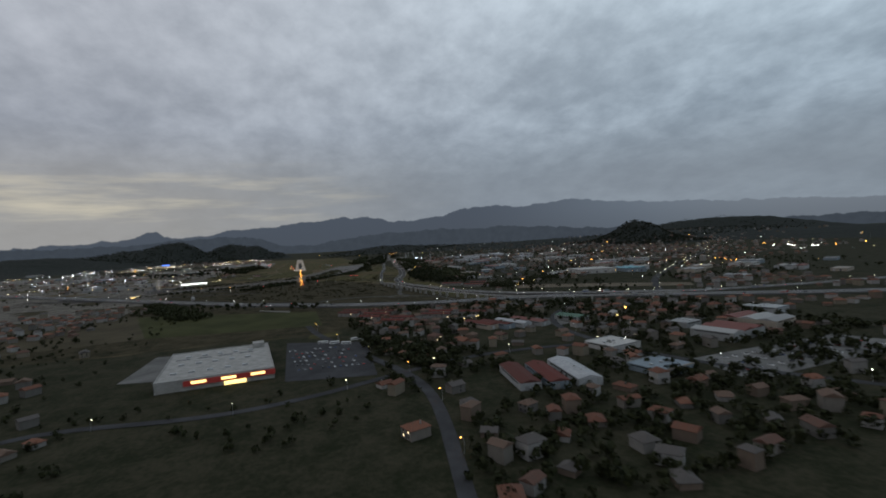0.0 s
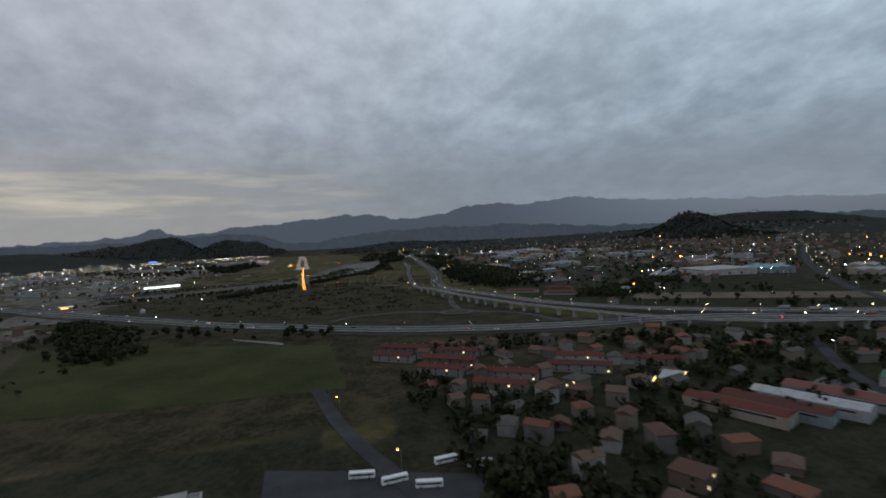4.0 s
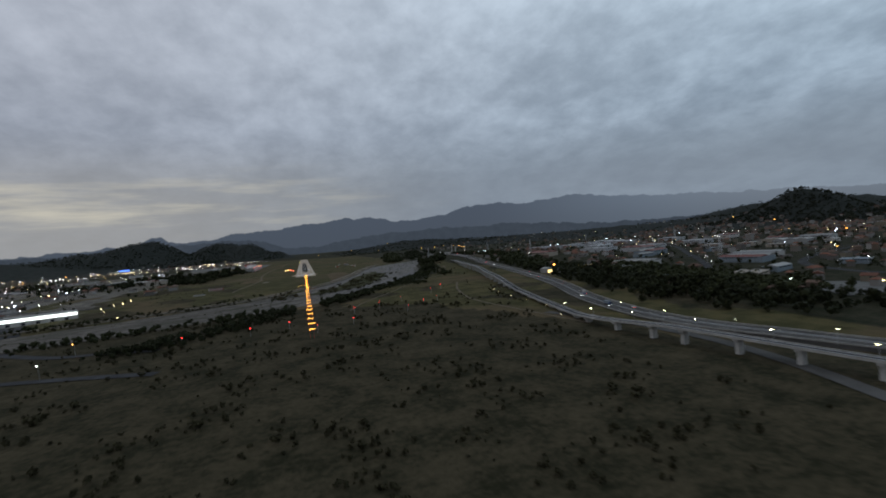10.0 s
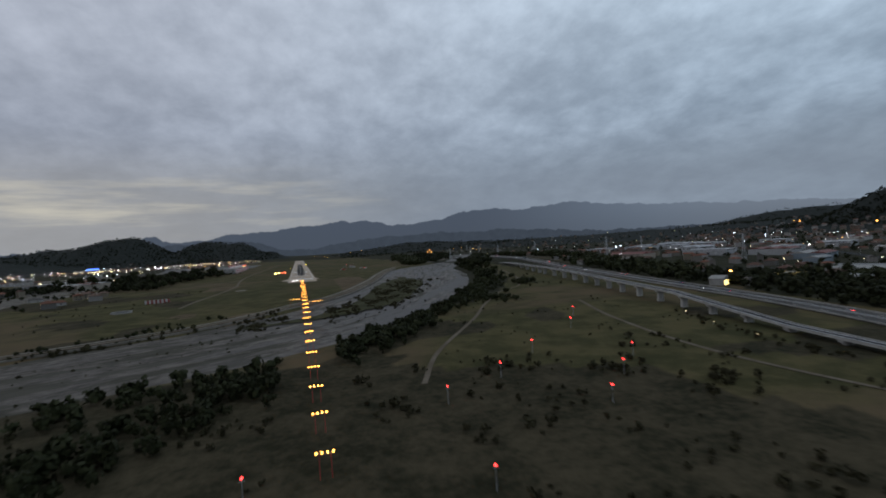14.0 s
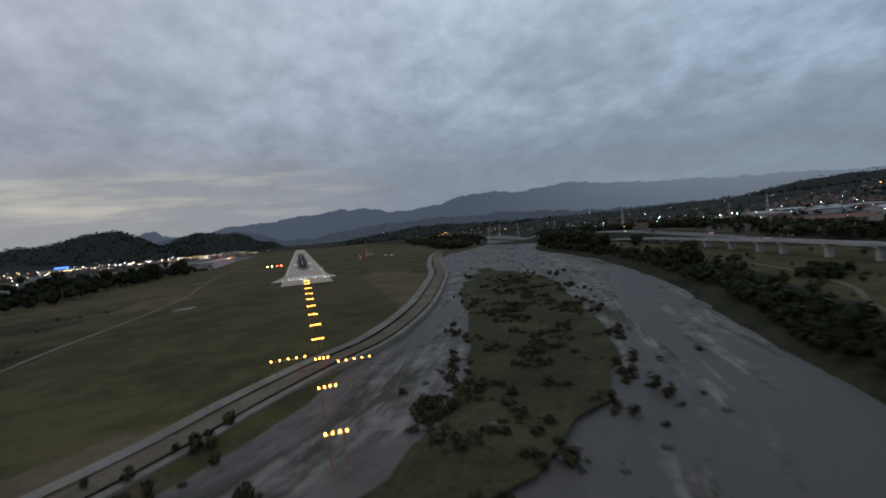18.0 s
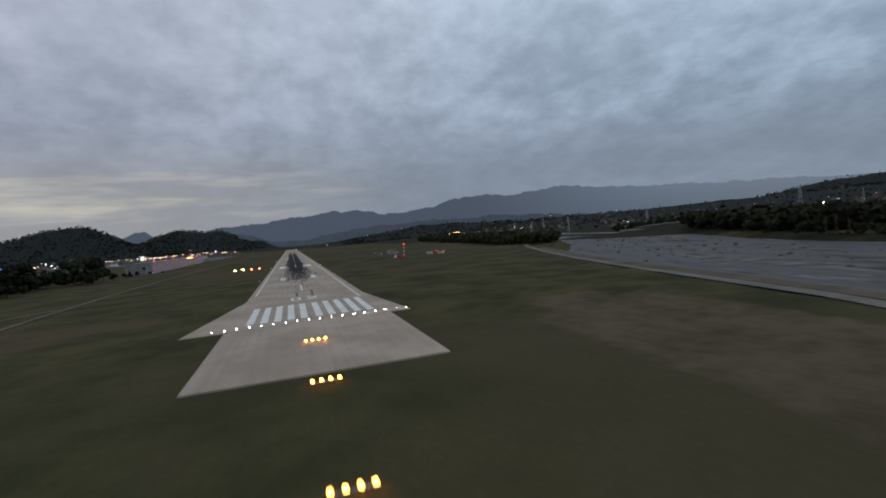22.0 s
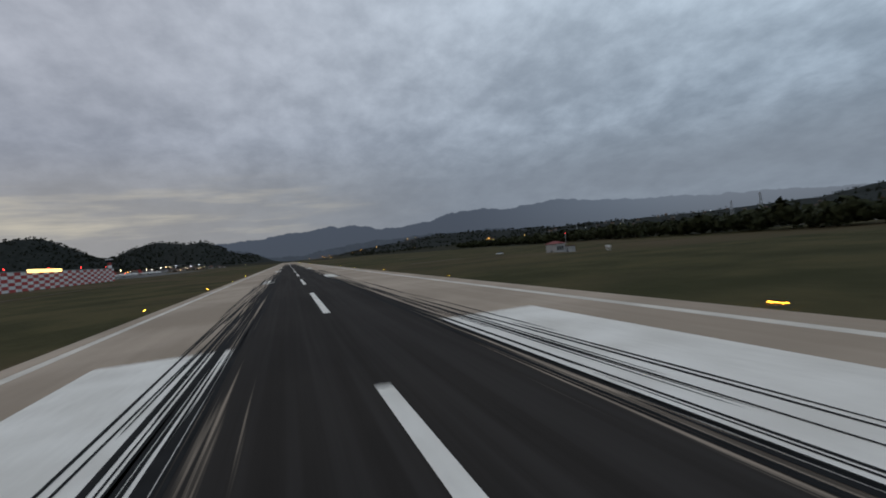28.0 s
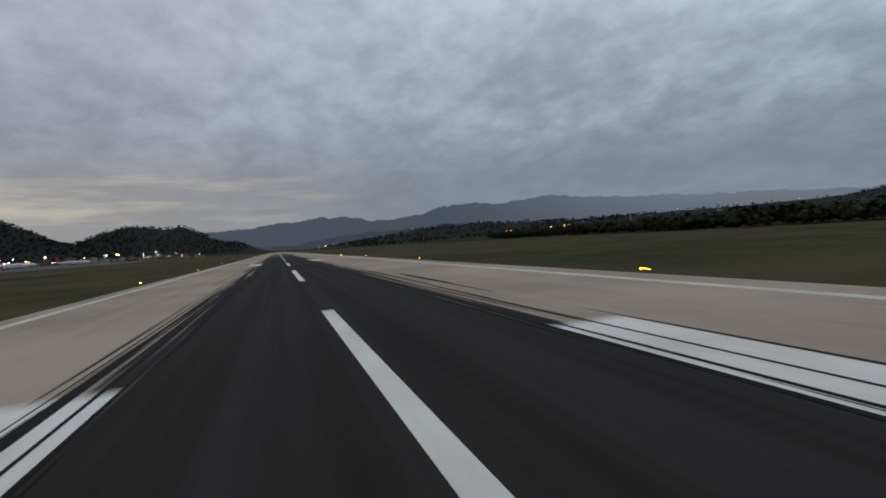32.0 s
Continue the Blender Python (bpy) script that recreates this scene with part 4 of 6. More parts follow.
def lattice_mast(h, w, bands, name, label):
    """A braced mast in red and white bands."""
    t = thing(name, label, "mast")
    for k in range(bands):
        z0, z1 = h * k / bands, h * (k + 1) / bands
        a, b = w * (1 - 0.75 * k / bands) / 2, w * (1 - 0.75 * (k + 1) / bands) / 2
        g = Geo()
        for sx, sy in ((-1, -1), (1, -1), (1, 1), (-1, 1)):
            g.tube((sx * a, sy * a, z0 - (1.0 if k == 0 else 0)), (sx * b, sy * b, z1), 0.09, n=4)
            g.tube((sx * a, sy * a, z0), (-sy * b if sx == sy else sy * b, sx * b if sx == sy else -sx * b, z1), 0.05, n=4)
            g.tube((sx * b, sy * b, z1), (-sy * b if sx == sy else sy * b, sx * b if sx == sy else -sx * b, z1), 0.05, n=4)
        part("band", g, RED if k % 2 == 0 else WHITE, t)
    part("lamp", Geo().dome((0, 0, h + 0.4), 0.4), L_RED, t)
    return t


lattice_mast(12, 1.2, 7, "glide_path_mast", "red and white lattice aerial mast with a red lamp").matrix_world = at(99, 314)


def aerial_array():
    t = thing("aerial_array", "row of white frame aerials standing in the grass", "aerial")
    for i in range(7):
        g = Geo()
        x = i * 2.2
        g.tube((x, 0, -0.5), (x, 0, 3.0), 0.09, n=5).tube((x, -1.2, 2.4), (x, 1.2, 2.4), 0.06, n=5).tube((x, -0.9, 2.9), (x, 0.9, 2.9), 0.06, n=5)
        part("aerial", g, WHITE, t)
    part("rail", Geo().box(-0.5, 13.7, -0.1, 0.1, 0.3, 0.45), METAL, t)
    return t


aerial_array().matrix_world = at(104, 470, None, 62, 0.6)


def panel_array():
    t = thing("panel_array", "row of red and white aerial panels topped by two red lamps", "aerial")
    for i in range(8):
        x = i * 3.4
        part("panel", Geo().box(x, x + 1.5, -0.12, 0.12, 0.5, 2.9), RED if i in (3, 4) else WHITE, t)
        part("post", Geo().tube((x + 0.75, 0.25, -0.8), (x + 0.75, 0.25, 2.6), 0.07, n=5), METAL, t)
    for i in (4, 7):
        part("lamp", Geo().dome((i * 3.4 + 0.75, 0, 3.3), 0.4), L_RED, t, "red lamp")
    part("rail", Geo().box(-0.3, 26, 0.2, 0.35, 0.9, 1.05), METAL, t)
    return t


panel_array().matrix_world = at(136, 366, None, -61)


def striped_shelter():
    t = thing("striped_fence", "short fence of red and white upright panels", "fence")
    for i in range(12):
        part("panel", Geo().box(i * 2.0, i * 2.0 + 1.96, -0.1, 0.1, 0.0, 4.2), HUT_WALL if i % 2 == 0 else FADED_RED, t)
    for i in range(5):
        part("post", Geo().tube((i * 6.0, 0.25, -1), (i * 6.0, 0.25, 4.0), 0.09), METAL, t)
    part("rail", Geo().box(0, 24, 0.1, 0.2, 3.4, 3.6), METAL, t)
    return t


def round_tank(r, h):
    """A low round basin with a thick rim."""
    t = thing("round_basin", "low round concrete basin in the rough grass", "tank")
    n, vs = 28, []
    for q, z in ((r, -1.0), (r, h), (r - 0.7, h), (r - 0.7, h - 0.9)):
        vs += [(q * math.cos(math.tau * i / n), q * math.sin(math.tau * i / n), z) for i in range(n)]
    part("rim", Geo().add(vs, [(k * n + i, k * n + (i + 1) % n, (k + 1) * n + (i + 1) % n, (k + 1) * n + i) for k in range(3) for i in range(n)]), CONCRETE, t)
    part("floor", Geo().tube((0, 0, -0.6), (0, 0, h - 0.8), r - 0.6, n=28), ASPHALT, t)
    return t


round_tank(9.0, 1.4).matrix_world = at(-172, -244)


def dome_tank():
    t = thing("spherical_tank", "white round gas tank on short legs beside the motorway", "tank")
    part("shell", Geo().dome((0, 0, 5.4), 4.2, 18, 10), HUT_WALL, t)
    for i in range(6):
        a = math.tau * i / 6
        part("leg", Geo().tube((3.6 * math.cos(a), 3.6 * math.sin(a), -1), (3.9 * math.cos(a), 3.9 * math.sin(a), 4.8), 0.22, n=6), METAL, t)
    part("walkway", Geo().tube((0, 0, 10.0), (0, 0, 10.3), 1.1, n=12), METAL, t)
    return t


dome_tank().matrix_world = at(-246, -826)


def terminal():
    t = thing("airport_terminal", "broad low terminal with a glowing blue roof sign", "building")
    part("wall", Geo().box(-70, 70, -16, 16, -3, 13), SHED_WALL, t)
    part("roof", Geo().box(-72, 72, -18, 18, 13, 14), SHED_ROOF, t)
    part("lit_front", Geo().box(-66, 66, -16.3, -16.02, 2, 5.5), L_WINDOW, t, "long band of lit windows")
    part("roof_sign", Geo().box(-22, 26, -17, -16.4, 14, 20), L_BLUE, t, "glowing blue sign")
    return t


terminal().matrix_world = at(-955, 1910, None, 24)
striped_shelter().matrix_world = at(-168, -184, None, 8)


# ---- roads, bridges and traffic ----
HIGHWAY = [(760, 2100), (640, 1500), (530, 850), (454, 330), (412, 100), (388, -60), (360, -300), (334, -450), (306, -580), (272, -695), (257, -782), (258, -843), (278, -915), (300, -980), (322, -1062), (348, -1120), (385, -1175), (440, -1230), (520, -1295), (620, -1350), (760, -1400), (1250, -1480)]
MOTORWAY = [(-1800, 500), (-1250, 60), (-894, -257), (-600, -540), (-369, -758), (-189, -930), (-31, -1062), (62, -1128), (150, -1180), (270, -1225), (430, -1270), (620, -1390), (900, -1560)]
VIADUCT = [(446, 440), (428, 330), (390, 170), (342, -40), (312, -200), (296, -320), (270, -430), (250, -530), (236, -610), (220, -700), (207, -795), (210, -850), (221, -905), (233, -965), (248, -1030), (266, -1095), (287, -1148), (310, -1200), (345, -1270), (390, -1322), (440, -1356), (510, -1388), (600, -1425)]


def hwy_height(x, y):
    """The highway runs on a low embankment south of the junction."""
    return over_water(x, y) + 0.7 + 1.8 * min(1.0, max(0.0, (-y - 780) / 120)) * min(1.0, max(0.0, (1420 + y) / 120))


def via_height(x, y):
    return steps(y, PLAIN) + 0.8 + 8.6 * min(1.0, max(0.0, (90 - y) / 320)) * steps(y, [(-870, 1.0), (-780, 0.3), (-600, 0.3), (-500, 1.0)])


def lane_marks(line, shift, height, lift, gap=18.0, dash=6.0, half=0.14):
    """Broken lane lines as short painted bars, joined."""
    g, run = Geo(), 0.0
    for a, b in zip(line, line[1:]):
        d = b - a
        run += d.length
        if run > gap:
            run = 0.0
            d.normalize()
            s = Vector((d.y, -d.x, 0))
            p = a + s * shift
            q = p + d * dash
            z = height(a.x, a.y) + lift
            g.add([(*(p - s * half).xy, z), (*(p + s * half).xy, z), (*(q + s * half).xy, z), (*(q - s * half).xy, z)], [(0, 1, 2, 3)])
    return g


def parapet(line, shift, height, h=1.0, lift=0.0):
    g, n = Geo(), len(line)
    vs = []
    for i, p in enumerate(line):
        d = (line[min(n - 1, i + 1)] - line[max(0, i - 1)]).normalized()
        s = Vector((d.y, -d.x, 0))
        z = height(p.x, p.y) + lift
        for e, k in ((-0.18, 0.0), (0.18, 0.0), (0.12, h), (-0.12, h)):
            q = p + s * (shift + e)
            vs.append((q.x, q.y, z + k))
    fs = [(4 * i + k, 4 * i + (k + 1) % 4, 4 * i + 4 + (k + 1) % 4, 4 * i + 4 + k) for i in range(n - 1) for k in range(4)]
    return g.add(vs, fs)


hl, ml, vl = smooth_line(HIGHWAY, 12), smooth_line(MOTORWAY, 14), smooth_line(VIADUCT, 10)
hw = tagged(strip("highway", None, 11.0, 0.0, OLD_ASPHALT, raw=hl, height=hwy_height, thick=4.0), "wide grey dual carriageway curving along the valley", "road", kind="structure")
part("lane_line", lane_marks(hl, -5.5, hwy_height, 0.02), LINE_PAINT, hw)
part("lane_line", lane_marks(hl, 5.5, hwy_height, 0.02), LINE_PAINT, hw)
for s in (-11.3, 0.0, 11.3):
    part("guard_rail", parapet(hl, s, hwy_height, 0.9), CONCRETE if s else METAL, hw)
mot_h = lambda x, y: over_water(x, y) + 0.45
mw = tagged(strip("motorway", None, 14.0, 0.0, OLD_ASPHALT, raw=ml, height=mot_h, thick=1.0), "broad grey motorway with several lanes", "road", kind="structure")
for s in (-7.0, 7.0):
    part("lane_line", lane_marks(ml, s, mot_h, 0.02), LINE_PAINT, mw)
for s in (-13.8, 0.0, 13.8):
    part("guard_rail", parapet(ml, s, mot_h, 0.9), METAL, mw)
for sh in (-27, 27):
    tagged(strip("slip_road", None, 4.0, 0.3, ASPHALT, raw=ml, shift=sh), "narrow service road beside the motorway", "road", kind="structure")

via = thing("rail_viaduct", "long pale concrete viaduct on round-headed piers", "viaduct")
part("deck", strip("deck", None, 3.9, 0.0, PALE_CONCRETE, raw=vl, height=via_height, thick=0.8).data, PALE_CONCRETE, via)
bpy.data.objects.remove(bpy.data.objects["deck"])
for o in via.children:
    o.name = "deck"
for s in (-3.75, 3.75):
    part("parapet", parapet(vl, s, via_height, 0.6), CONCRETE, via)
BED = strip("track_bed", None, 3.4, 0.06, ASPHALT, raw=vl, height=via_height)
BED.parent = via
for s in (-1.9, 1.9):
    part("rail_track", parapet(vl, s, via_height, 0.16, 0.07), METAL, via)
run = 0.0
for a, b in zip(vl, vl[1:]):
    run += (b - a).length
    if run > 22:
        run = 0.0
        zt, zb = via_height(a.x, a.y) - 0.8, land(a.x, a.y) - 2.0
        if zt - zb > 3.5:
            d = (b - a).normalized()
            g = Geo().box(-1.3, 1.3, -2.1, 2.1, zb - zt, -1.5, 0.05).box(-1.5, 1.5, -3.4, 3.4, -1.5, 0.1, -0.12)
            o = part("pier", g, PALE_CONCRETE, via)
            o.matrix_world = pose(a.x * U, a.y * U, zt * U, 0, 0, math.degrees(math.atan2(d.y, d.x)))
STREETS = [
    ([(-99, -771), (-158, -752), (-221, -735), (-400, -690), (-700, -560)], 5.0, "two-lane road on the edge of the industrial estate"),
    ([(-120, -690), (-160, -676), (-206, -664), (-309, -583), (-520, -430), (-800, -200)], 5.0, "grey road through rough grass"),
    ([(406, -917), (488, -885), (560, -870), (605, -813), (590, -740), (640, -640), (800, -560), (1100, -480)], 5.5, "curving town road with pale kerbs"),
    ([(420, -700), (560, -560), (700, -380), (860, -160), (1000, 120), (1200, 420)], 5.0, "straight town street between workshops"),
    ([(480, -330), (650, -420), (900, -500), (1300, -640), (1700, -700)], 5.0, "town street climbing towards the hills"),
    ([(560, 100), (760, 60), (1000, -60), (1400, -200)], 4.5, "town street between low houses"),
    ([(640, -1330), (760, -1180), (980, -980), (1250, -760), (1600, -500)], 7.0, "lit main road leaving the junction"),
    ([(-280, -300), (-420, -250), (-640, -120), (-900, 100), (-1200, 420)], 5.0, "estate road lined with lamps"),
    ([(-330, -620), (-430, -420), (-470, -180), (-500, 120), (-520, 420), (-480, 760), (-420, 1000)], 5.0, "estate road beside car parks"),
    ([(60, -1900), (90, -1700), (60, -1560), (20, -1430), (5, -1340)], 4.5, "suburban street with parked cars"),
    ([(420, -1900), (330, -1740), (300, -1600), (330, -1480), (420, -1380)], 4.5, "suburban street with small trees"),
    ([(-300, -1750), (-190, -1680), (-40, -1690), (160, -1620), (330, -1640)], 4.5, "suburban street beside a supermarket"),
]
for pts, half, label in STREETS:
    tagged(strip("street", pts, half, 0.28, ASPHALT), label, "road", kind="structure")
for pts, mat, label in (
    ([(22, -1190), (25, -1345), (-215, -1310), (-300, -1050)], FIELD, "broad green sports field"),
    ([(-300, -1040), (-215, -1310), (-420, -1340), (-520, -1010)], BARE_FIELD, "brown waste ground with low scrub"),
    ([(405, -120), (425, 100), (485, 110), (468, -130)], BARE_FIELD, "brown dug earth slope above the road"),
    ([(-22, -1450), (70, -1490), (60, -1640), (-20, -1625)], ASPHALT, "busy grey supermarket car park"),
    ([(432, -832), (505, -847), (526, -790), (470, -740)], APRON, "pale concrete yard in front of workshops"),
    ([(-420, -560), (-300, -500), (-330, -420), (-440, -460)], ASPHALT, "dark estate car park"),
    ([(-640, -360), (-420, -280), (-440, -120), (-700, -200)], APRON, "pale yard between industrial sheds"),
    ([(330, -1725), (520, -1715), (540, -1775), (320, -1795)], APRON, "pale lot filled with parked cars"),
    ([(-165, -1450), (-132, -1455), (-132, -1570), (-170, -1560)], APRON, "pale delivery yard beside the supermarket"),
    ([(302, -1462), (325, -1455), (335, -1520), (312, -1525)], APRON, "pale yard between long halls"),
    ([(580, -945), (650, -985), (842, -835), (790, -765)], ASPHALT, "grey yard with rows of parked buses"),
    ([(440, -1115), (480, -1075), (770, -1270), (740, -1310)], DIRT, "bare brown slope below the factories"),
    ([(-1600, 480), (-620, 560), (-600, 820), (-1700, 860)], APRON, "long pale freight apron"),
    ([(-560, 100), (-440, 100), (-430, 500), (-600, 520)], OLD_ASPHALT, "long grey lorry park"),
):
    tagged(patch("ground_patch" if mat in (FIELD, BARE_FIELD, DIRT) else "yard", pts, 0.18, mat), label, "field" if mat in (FIELD, BARE_FIELD, DIRT) else "yard", kind="structure")
tagged(strip("river_island", [(142, -82), (129, -150), (109, -208), (90, -264), (66, -320), (33, -362), (-8, -390), (-45, -402)], [6, 18, 28, 30, 28, 26, 26, 24, 20, 14, 9, 4], 0.0, ISLE, height=lambda x, y: steps(y, PLAIN) - 1.5), "low scrubby gravel island in the river", "island", kind="structure")
tagged(strip("field_track", [(42, -597), (63, -547), (112, -469), (138, -420), (156, -390), (188, -340), (225, -305), (258, -240), (290, -120)], 1.2, 0.2, DIRT), "pale dirt track along the field edge", "track", kind="structure")


def ring_road():
    """Roundabout below the viaduct: a flat ring with a pale round island."""
    n, vs = 28, []
    for r in (15.0, 24.0):
        vs += [(195 + r * math.cos(math.tau * i / n), -1076 + r * math.sin(math.tau * i / n), land(195, -1076) + 0.9) for i in range(n)]
    tagged(part("roundabout", mesh_of("roundabout", vs, [(i, n + i, n + (i + 1) % n, (i + 1) % n) for i in range(n)]), OLD_ASPHALT), "grey roundabout ring under the viaduct", "road", kind="structure")
    o = slab("roundabout_island", [(195 + 15 * math.cos(math.tau * i / n), -1076 + 15 * math.sin(math.tau * i / n)) for i in range(n)], land(195, -1076) - 1, land(195, -1076) + 1.05, BARE_FIELD)
    tagged(o, "round pale-grass island of the roundabout", "island", kind="structure")


ring_road()
for pts in ([(30, -1060), (60, -1036), (103, -1030), (138, -1037), (174, -1062)], [(205, -1053), (212, -1000), (228, -941), (236, -880), (224, -800), (200, -740)], [(218, -1084), (250, -1110), (270, -1150), (280, -1200)]):
    tagged(strip("link_road", pts, 4.5, 0.4, OLD_ASPHALT), "worn grey link road to the roundabout", "road", kind="structure")
tagged(strip("field_track", [(215, -440), (190, -520), (175, -620), (190, -720), (205, -800)], 1.3, 0.2, DIRT), "bare dirt track below the viaduct", "track", kind="structure")


def street_lamp(h, mat, label, double=False, r=0.5):
    t = thing("street_lamp", label, "street lamp", "street lamps")
    part("pole", Geo().tube((0, 0, -0.8), (0, 0, h), 0.13, 0.08, 6), METAL, t)
    for s in ((-1, 1) if double else (1,)):
        part("arm", Geo().tube((0, 0, h), (1.8 * s, 0, h + 0.5), 0.06, n=5).box(1.5 * s - 0.55, 1.5 * s + 0.75, -0.25, 0.25, h + 0.45, h + 0.65), METAL, t)
        part("lamp", Geo().dome((1.6 * s, 0, h + 0.3), r, 8, 4, 0.7), mat, t)
    return t


L_YELLOW = glow("yellow_white_lamp_glow", (1.0, 0.86, 0.46), 18.0)
LAMPS = [street_lamp(9, L_WHITE, "tall grey street lamp glowing white", False, 0.42), street_lamp(7.5, L_YELLOW, "tall grey street lamp glowing warm yellow", False, 0.46), street_lamp(9, L_ORANGE, "tall grey street lamp glowing orange", False, 0.5), street_lamp(12, L_COOL, "tall floodlight mast glowing cool white", True, 0.6)]
used = [False] * 4


def put(kinds, used_flags, i, m):
    """The first one placed is the original, the rest are copies."""
    if used_flags[i]:
        return copy_thing(kinds[i], m)
    used_flags[i] = True
    kinds[i].matrix_world = m
    return kinds[i]


def along(line, gap, shift, lo=-9e9, hi=9e9):
    run, out = 0.0, []
    for a, b in zip(line, line[1:]):
        run += (b - a).length
        if run > gap and lo < a.y < hi:
            run = 0.0
            d = (b - a).normalized()
            q = a + Vector((d.y, -d.x, 0)) * shift
            out.append((q.x, q.y, math.degrees(math.atan2(d.y, d.x))))
    return out


for x, y, a in along(hl, 44, 11.8, -1450, -780):
    put(LAMPS, used, 1, at(x, y, hwy_height(x, y), a + 90))
for x, y, a in along(vl, 36, 4.1, -1420, -760):
    put(LAMPS, used, 1, at(x, y, via_height(x, y), a - 90))
for x, y, a in along(ml, 70, 14.4, -1500, -300):
    put(LAMPS, used, 0, at(x, y, mot_h(x, y), a + 90))
for k, (pts, half, label) in enumerate(STREETS):
    for x, y, a in along(smooth_line(pts, 12), 85, half + 0.8):
        put(LAMPS, used, (0, 2, 0, 0, 1, 2, 1, 0, 1, 2, 0, 1)[k], at(x, y, None, a + 90))
rnd = random.Random(7)
# floodlights of the freight yards and the far apron
for k in range(30):
    x, y = rnd.uniform(-1500, -330), rnd.uniform(-350, 1500)
    if abs(y - 750) < 220 and x > -420:
        continue
    put(LAMPS, used, rnd.choice((3, 3, 1, 2, 0)), at(x, y, None, rnd.uniform(0, 360)))
for k in range(14):
    put(LAMPS, used, rnd.choice((1, 1, 3, 2)), at(rnd.uniform(-1100, -260), 1500 + rnd.uniform(0, 900), None, rnd.uniform(0, 360)))
for k in range(12):
    put(LAMPS, used, rnd.choice((0, 0, 3, 1, 2)), at(rnd.uniform(450, 1500), rnd.uniform(-1000, 900), None, rnd.uniform(0, 360)))
for k in range(10):
    put(LAMPS, used, rnd.choice((1, 2, 0)), at(rnd.uniform(1300, 2300), rnd.uniform(-900, -300), None, 0))


def far_lamps(name, label, mat, spots):
    """Distant lamps on thin posts, joined."""
    g, k = Geo(), []
    for x, y, h, r in spots:
        z = land(x, y)
        n0 = len(g.f)
        g.tube((x, y, z - 0.5), (x, y, z + h), 0.12, n=4)
        k += [0] * (len(g.f) - n0)
        n0 = len(g.f)
        g.dome((x, y, z + h + r * 0.6), r, 6, 3)
        k += [1] * (len(g.f) - n0)
    me = g.mesh(name)
    o = part(name, me, METAL)
    me.materials.append(mat)
    me.polygons.foreach_set("material_index", np.array(k, dtype=np.int32))
    return tagged(o, label, "lights", kind="stuff")


def on_round_hill(x, y):
    return ((x - 1890) / 150) ** 2 + ((y - 262) / 170) ** 2 < 3.2


def lamp_spots(count, area, h=(5, 12), r=(0.22, 0.52)):
    out = []
    while len(out) < count:
        x, y = rnd.uniform(area[0], area[1]), rnd.uniform(area[2], area[3])
        if noise.noise((x / 220, y / 220, 8.0)) > -0.15 and not on_round_hill(x, y) and (x > 0 or land(x, y) - steps(y, PLAIN) < 14):
            out.append((x, y, rnd.uniform(*h), rnd.uniform(*r)))
    return out


WEST, WEST_FAR, EAST, EAST_FAR, RIDGE = (-1400, -340, -500, 900), (-1300, -240, 900, 2300), (420, 1500, -1200, 500), (1200, 2600, -900, 900), (600, 2200, 700, 2600)
far_lamps("distant_white_lamps", "scattered distant lamps glowing white", L_WHITE, lamp_spots(100, WEST, (6, 14), (0.3, 0.65)) + lamp_spots(66, WEST_FAR, (8, 14), (0.5, 0.9)) + lamp_spots(70, EAST) + lamp_spots(70, EAST_FAR) + lamp_spots(40, RIDGE))
far_lamps("distant_warm_lamps", "scattered distant lamps glowing warm yellow", L_WARM, lamp_spots(70, WEST, (6, 14), (0.3, 0.65)) + lamp_spots(56, WEST_FAR, (8, 14), (0.5, 1.0)) + lamp_spots(60, EAST) + lamp_spots(50, EAST_FAR) + lamp_spots(26, RIDGE))
far_lamps("distant_orange_lamps", "scattered distant lamps glowing orange", L_ORANGE, lamp_spots(20, WEST) + lamp_spots(30, WEST_FAR, (8, 14), (0.5, 0.9)) + lamp_spots(12, EAST) + lamp_spots(14, EAST_FAR, (8, 14), (0.8, 1.6)) + lamp_spots(14, (700, 1000, 1600, 2300), (8, 14), (0.7, 1.3)))
far_lamps("distant_cool_lamps", "scattered distant floodlights glowing cool white", L_COOL, lamp_spots(40, WEST, (12, 20), (0.5, 1.0)) + lamp_spots(20, EAST, (10, 16), (0.5, 1.0)) + lamp_spots(24, WEST_FAR, (12, 20), (0.6, 1.1)))
far_lamps("valley_end_lamps", "distant lamps glowing orange up the valley", L_ORANGE, lamp_spots(16, (120, 900, 2300, 3500), (8, 14), (0.6, 1.0)))
far_lamps("hill_foot_lamps", "small lamps along the foot of the wooded hills", L_WARM, lamp_spots(46, (-620, -170, 1900, 2900), (5, 9), (0.5, 0.9)))
far_lamps("roadside_service_lamps", "bright cluster of lamps at a roadside station", L_COOL, [(572 + 13 * (i % 5), 400 + 16 * (i // 5), (7, 12, 6, 9)[i % 4], (0.7, 1.3, 0.9)[i % 3]) for i in range(10)])

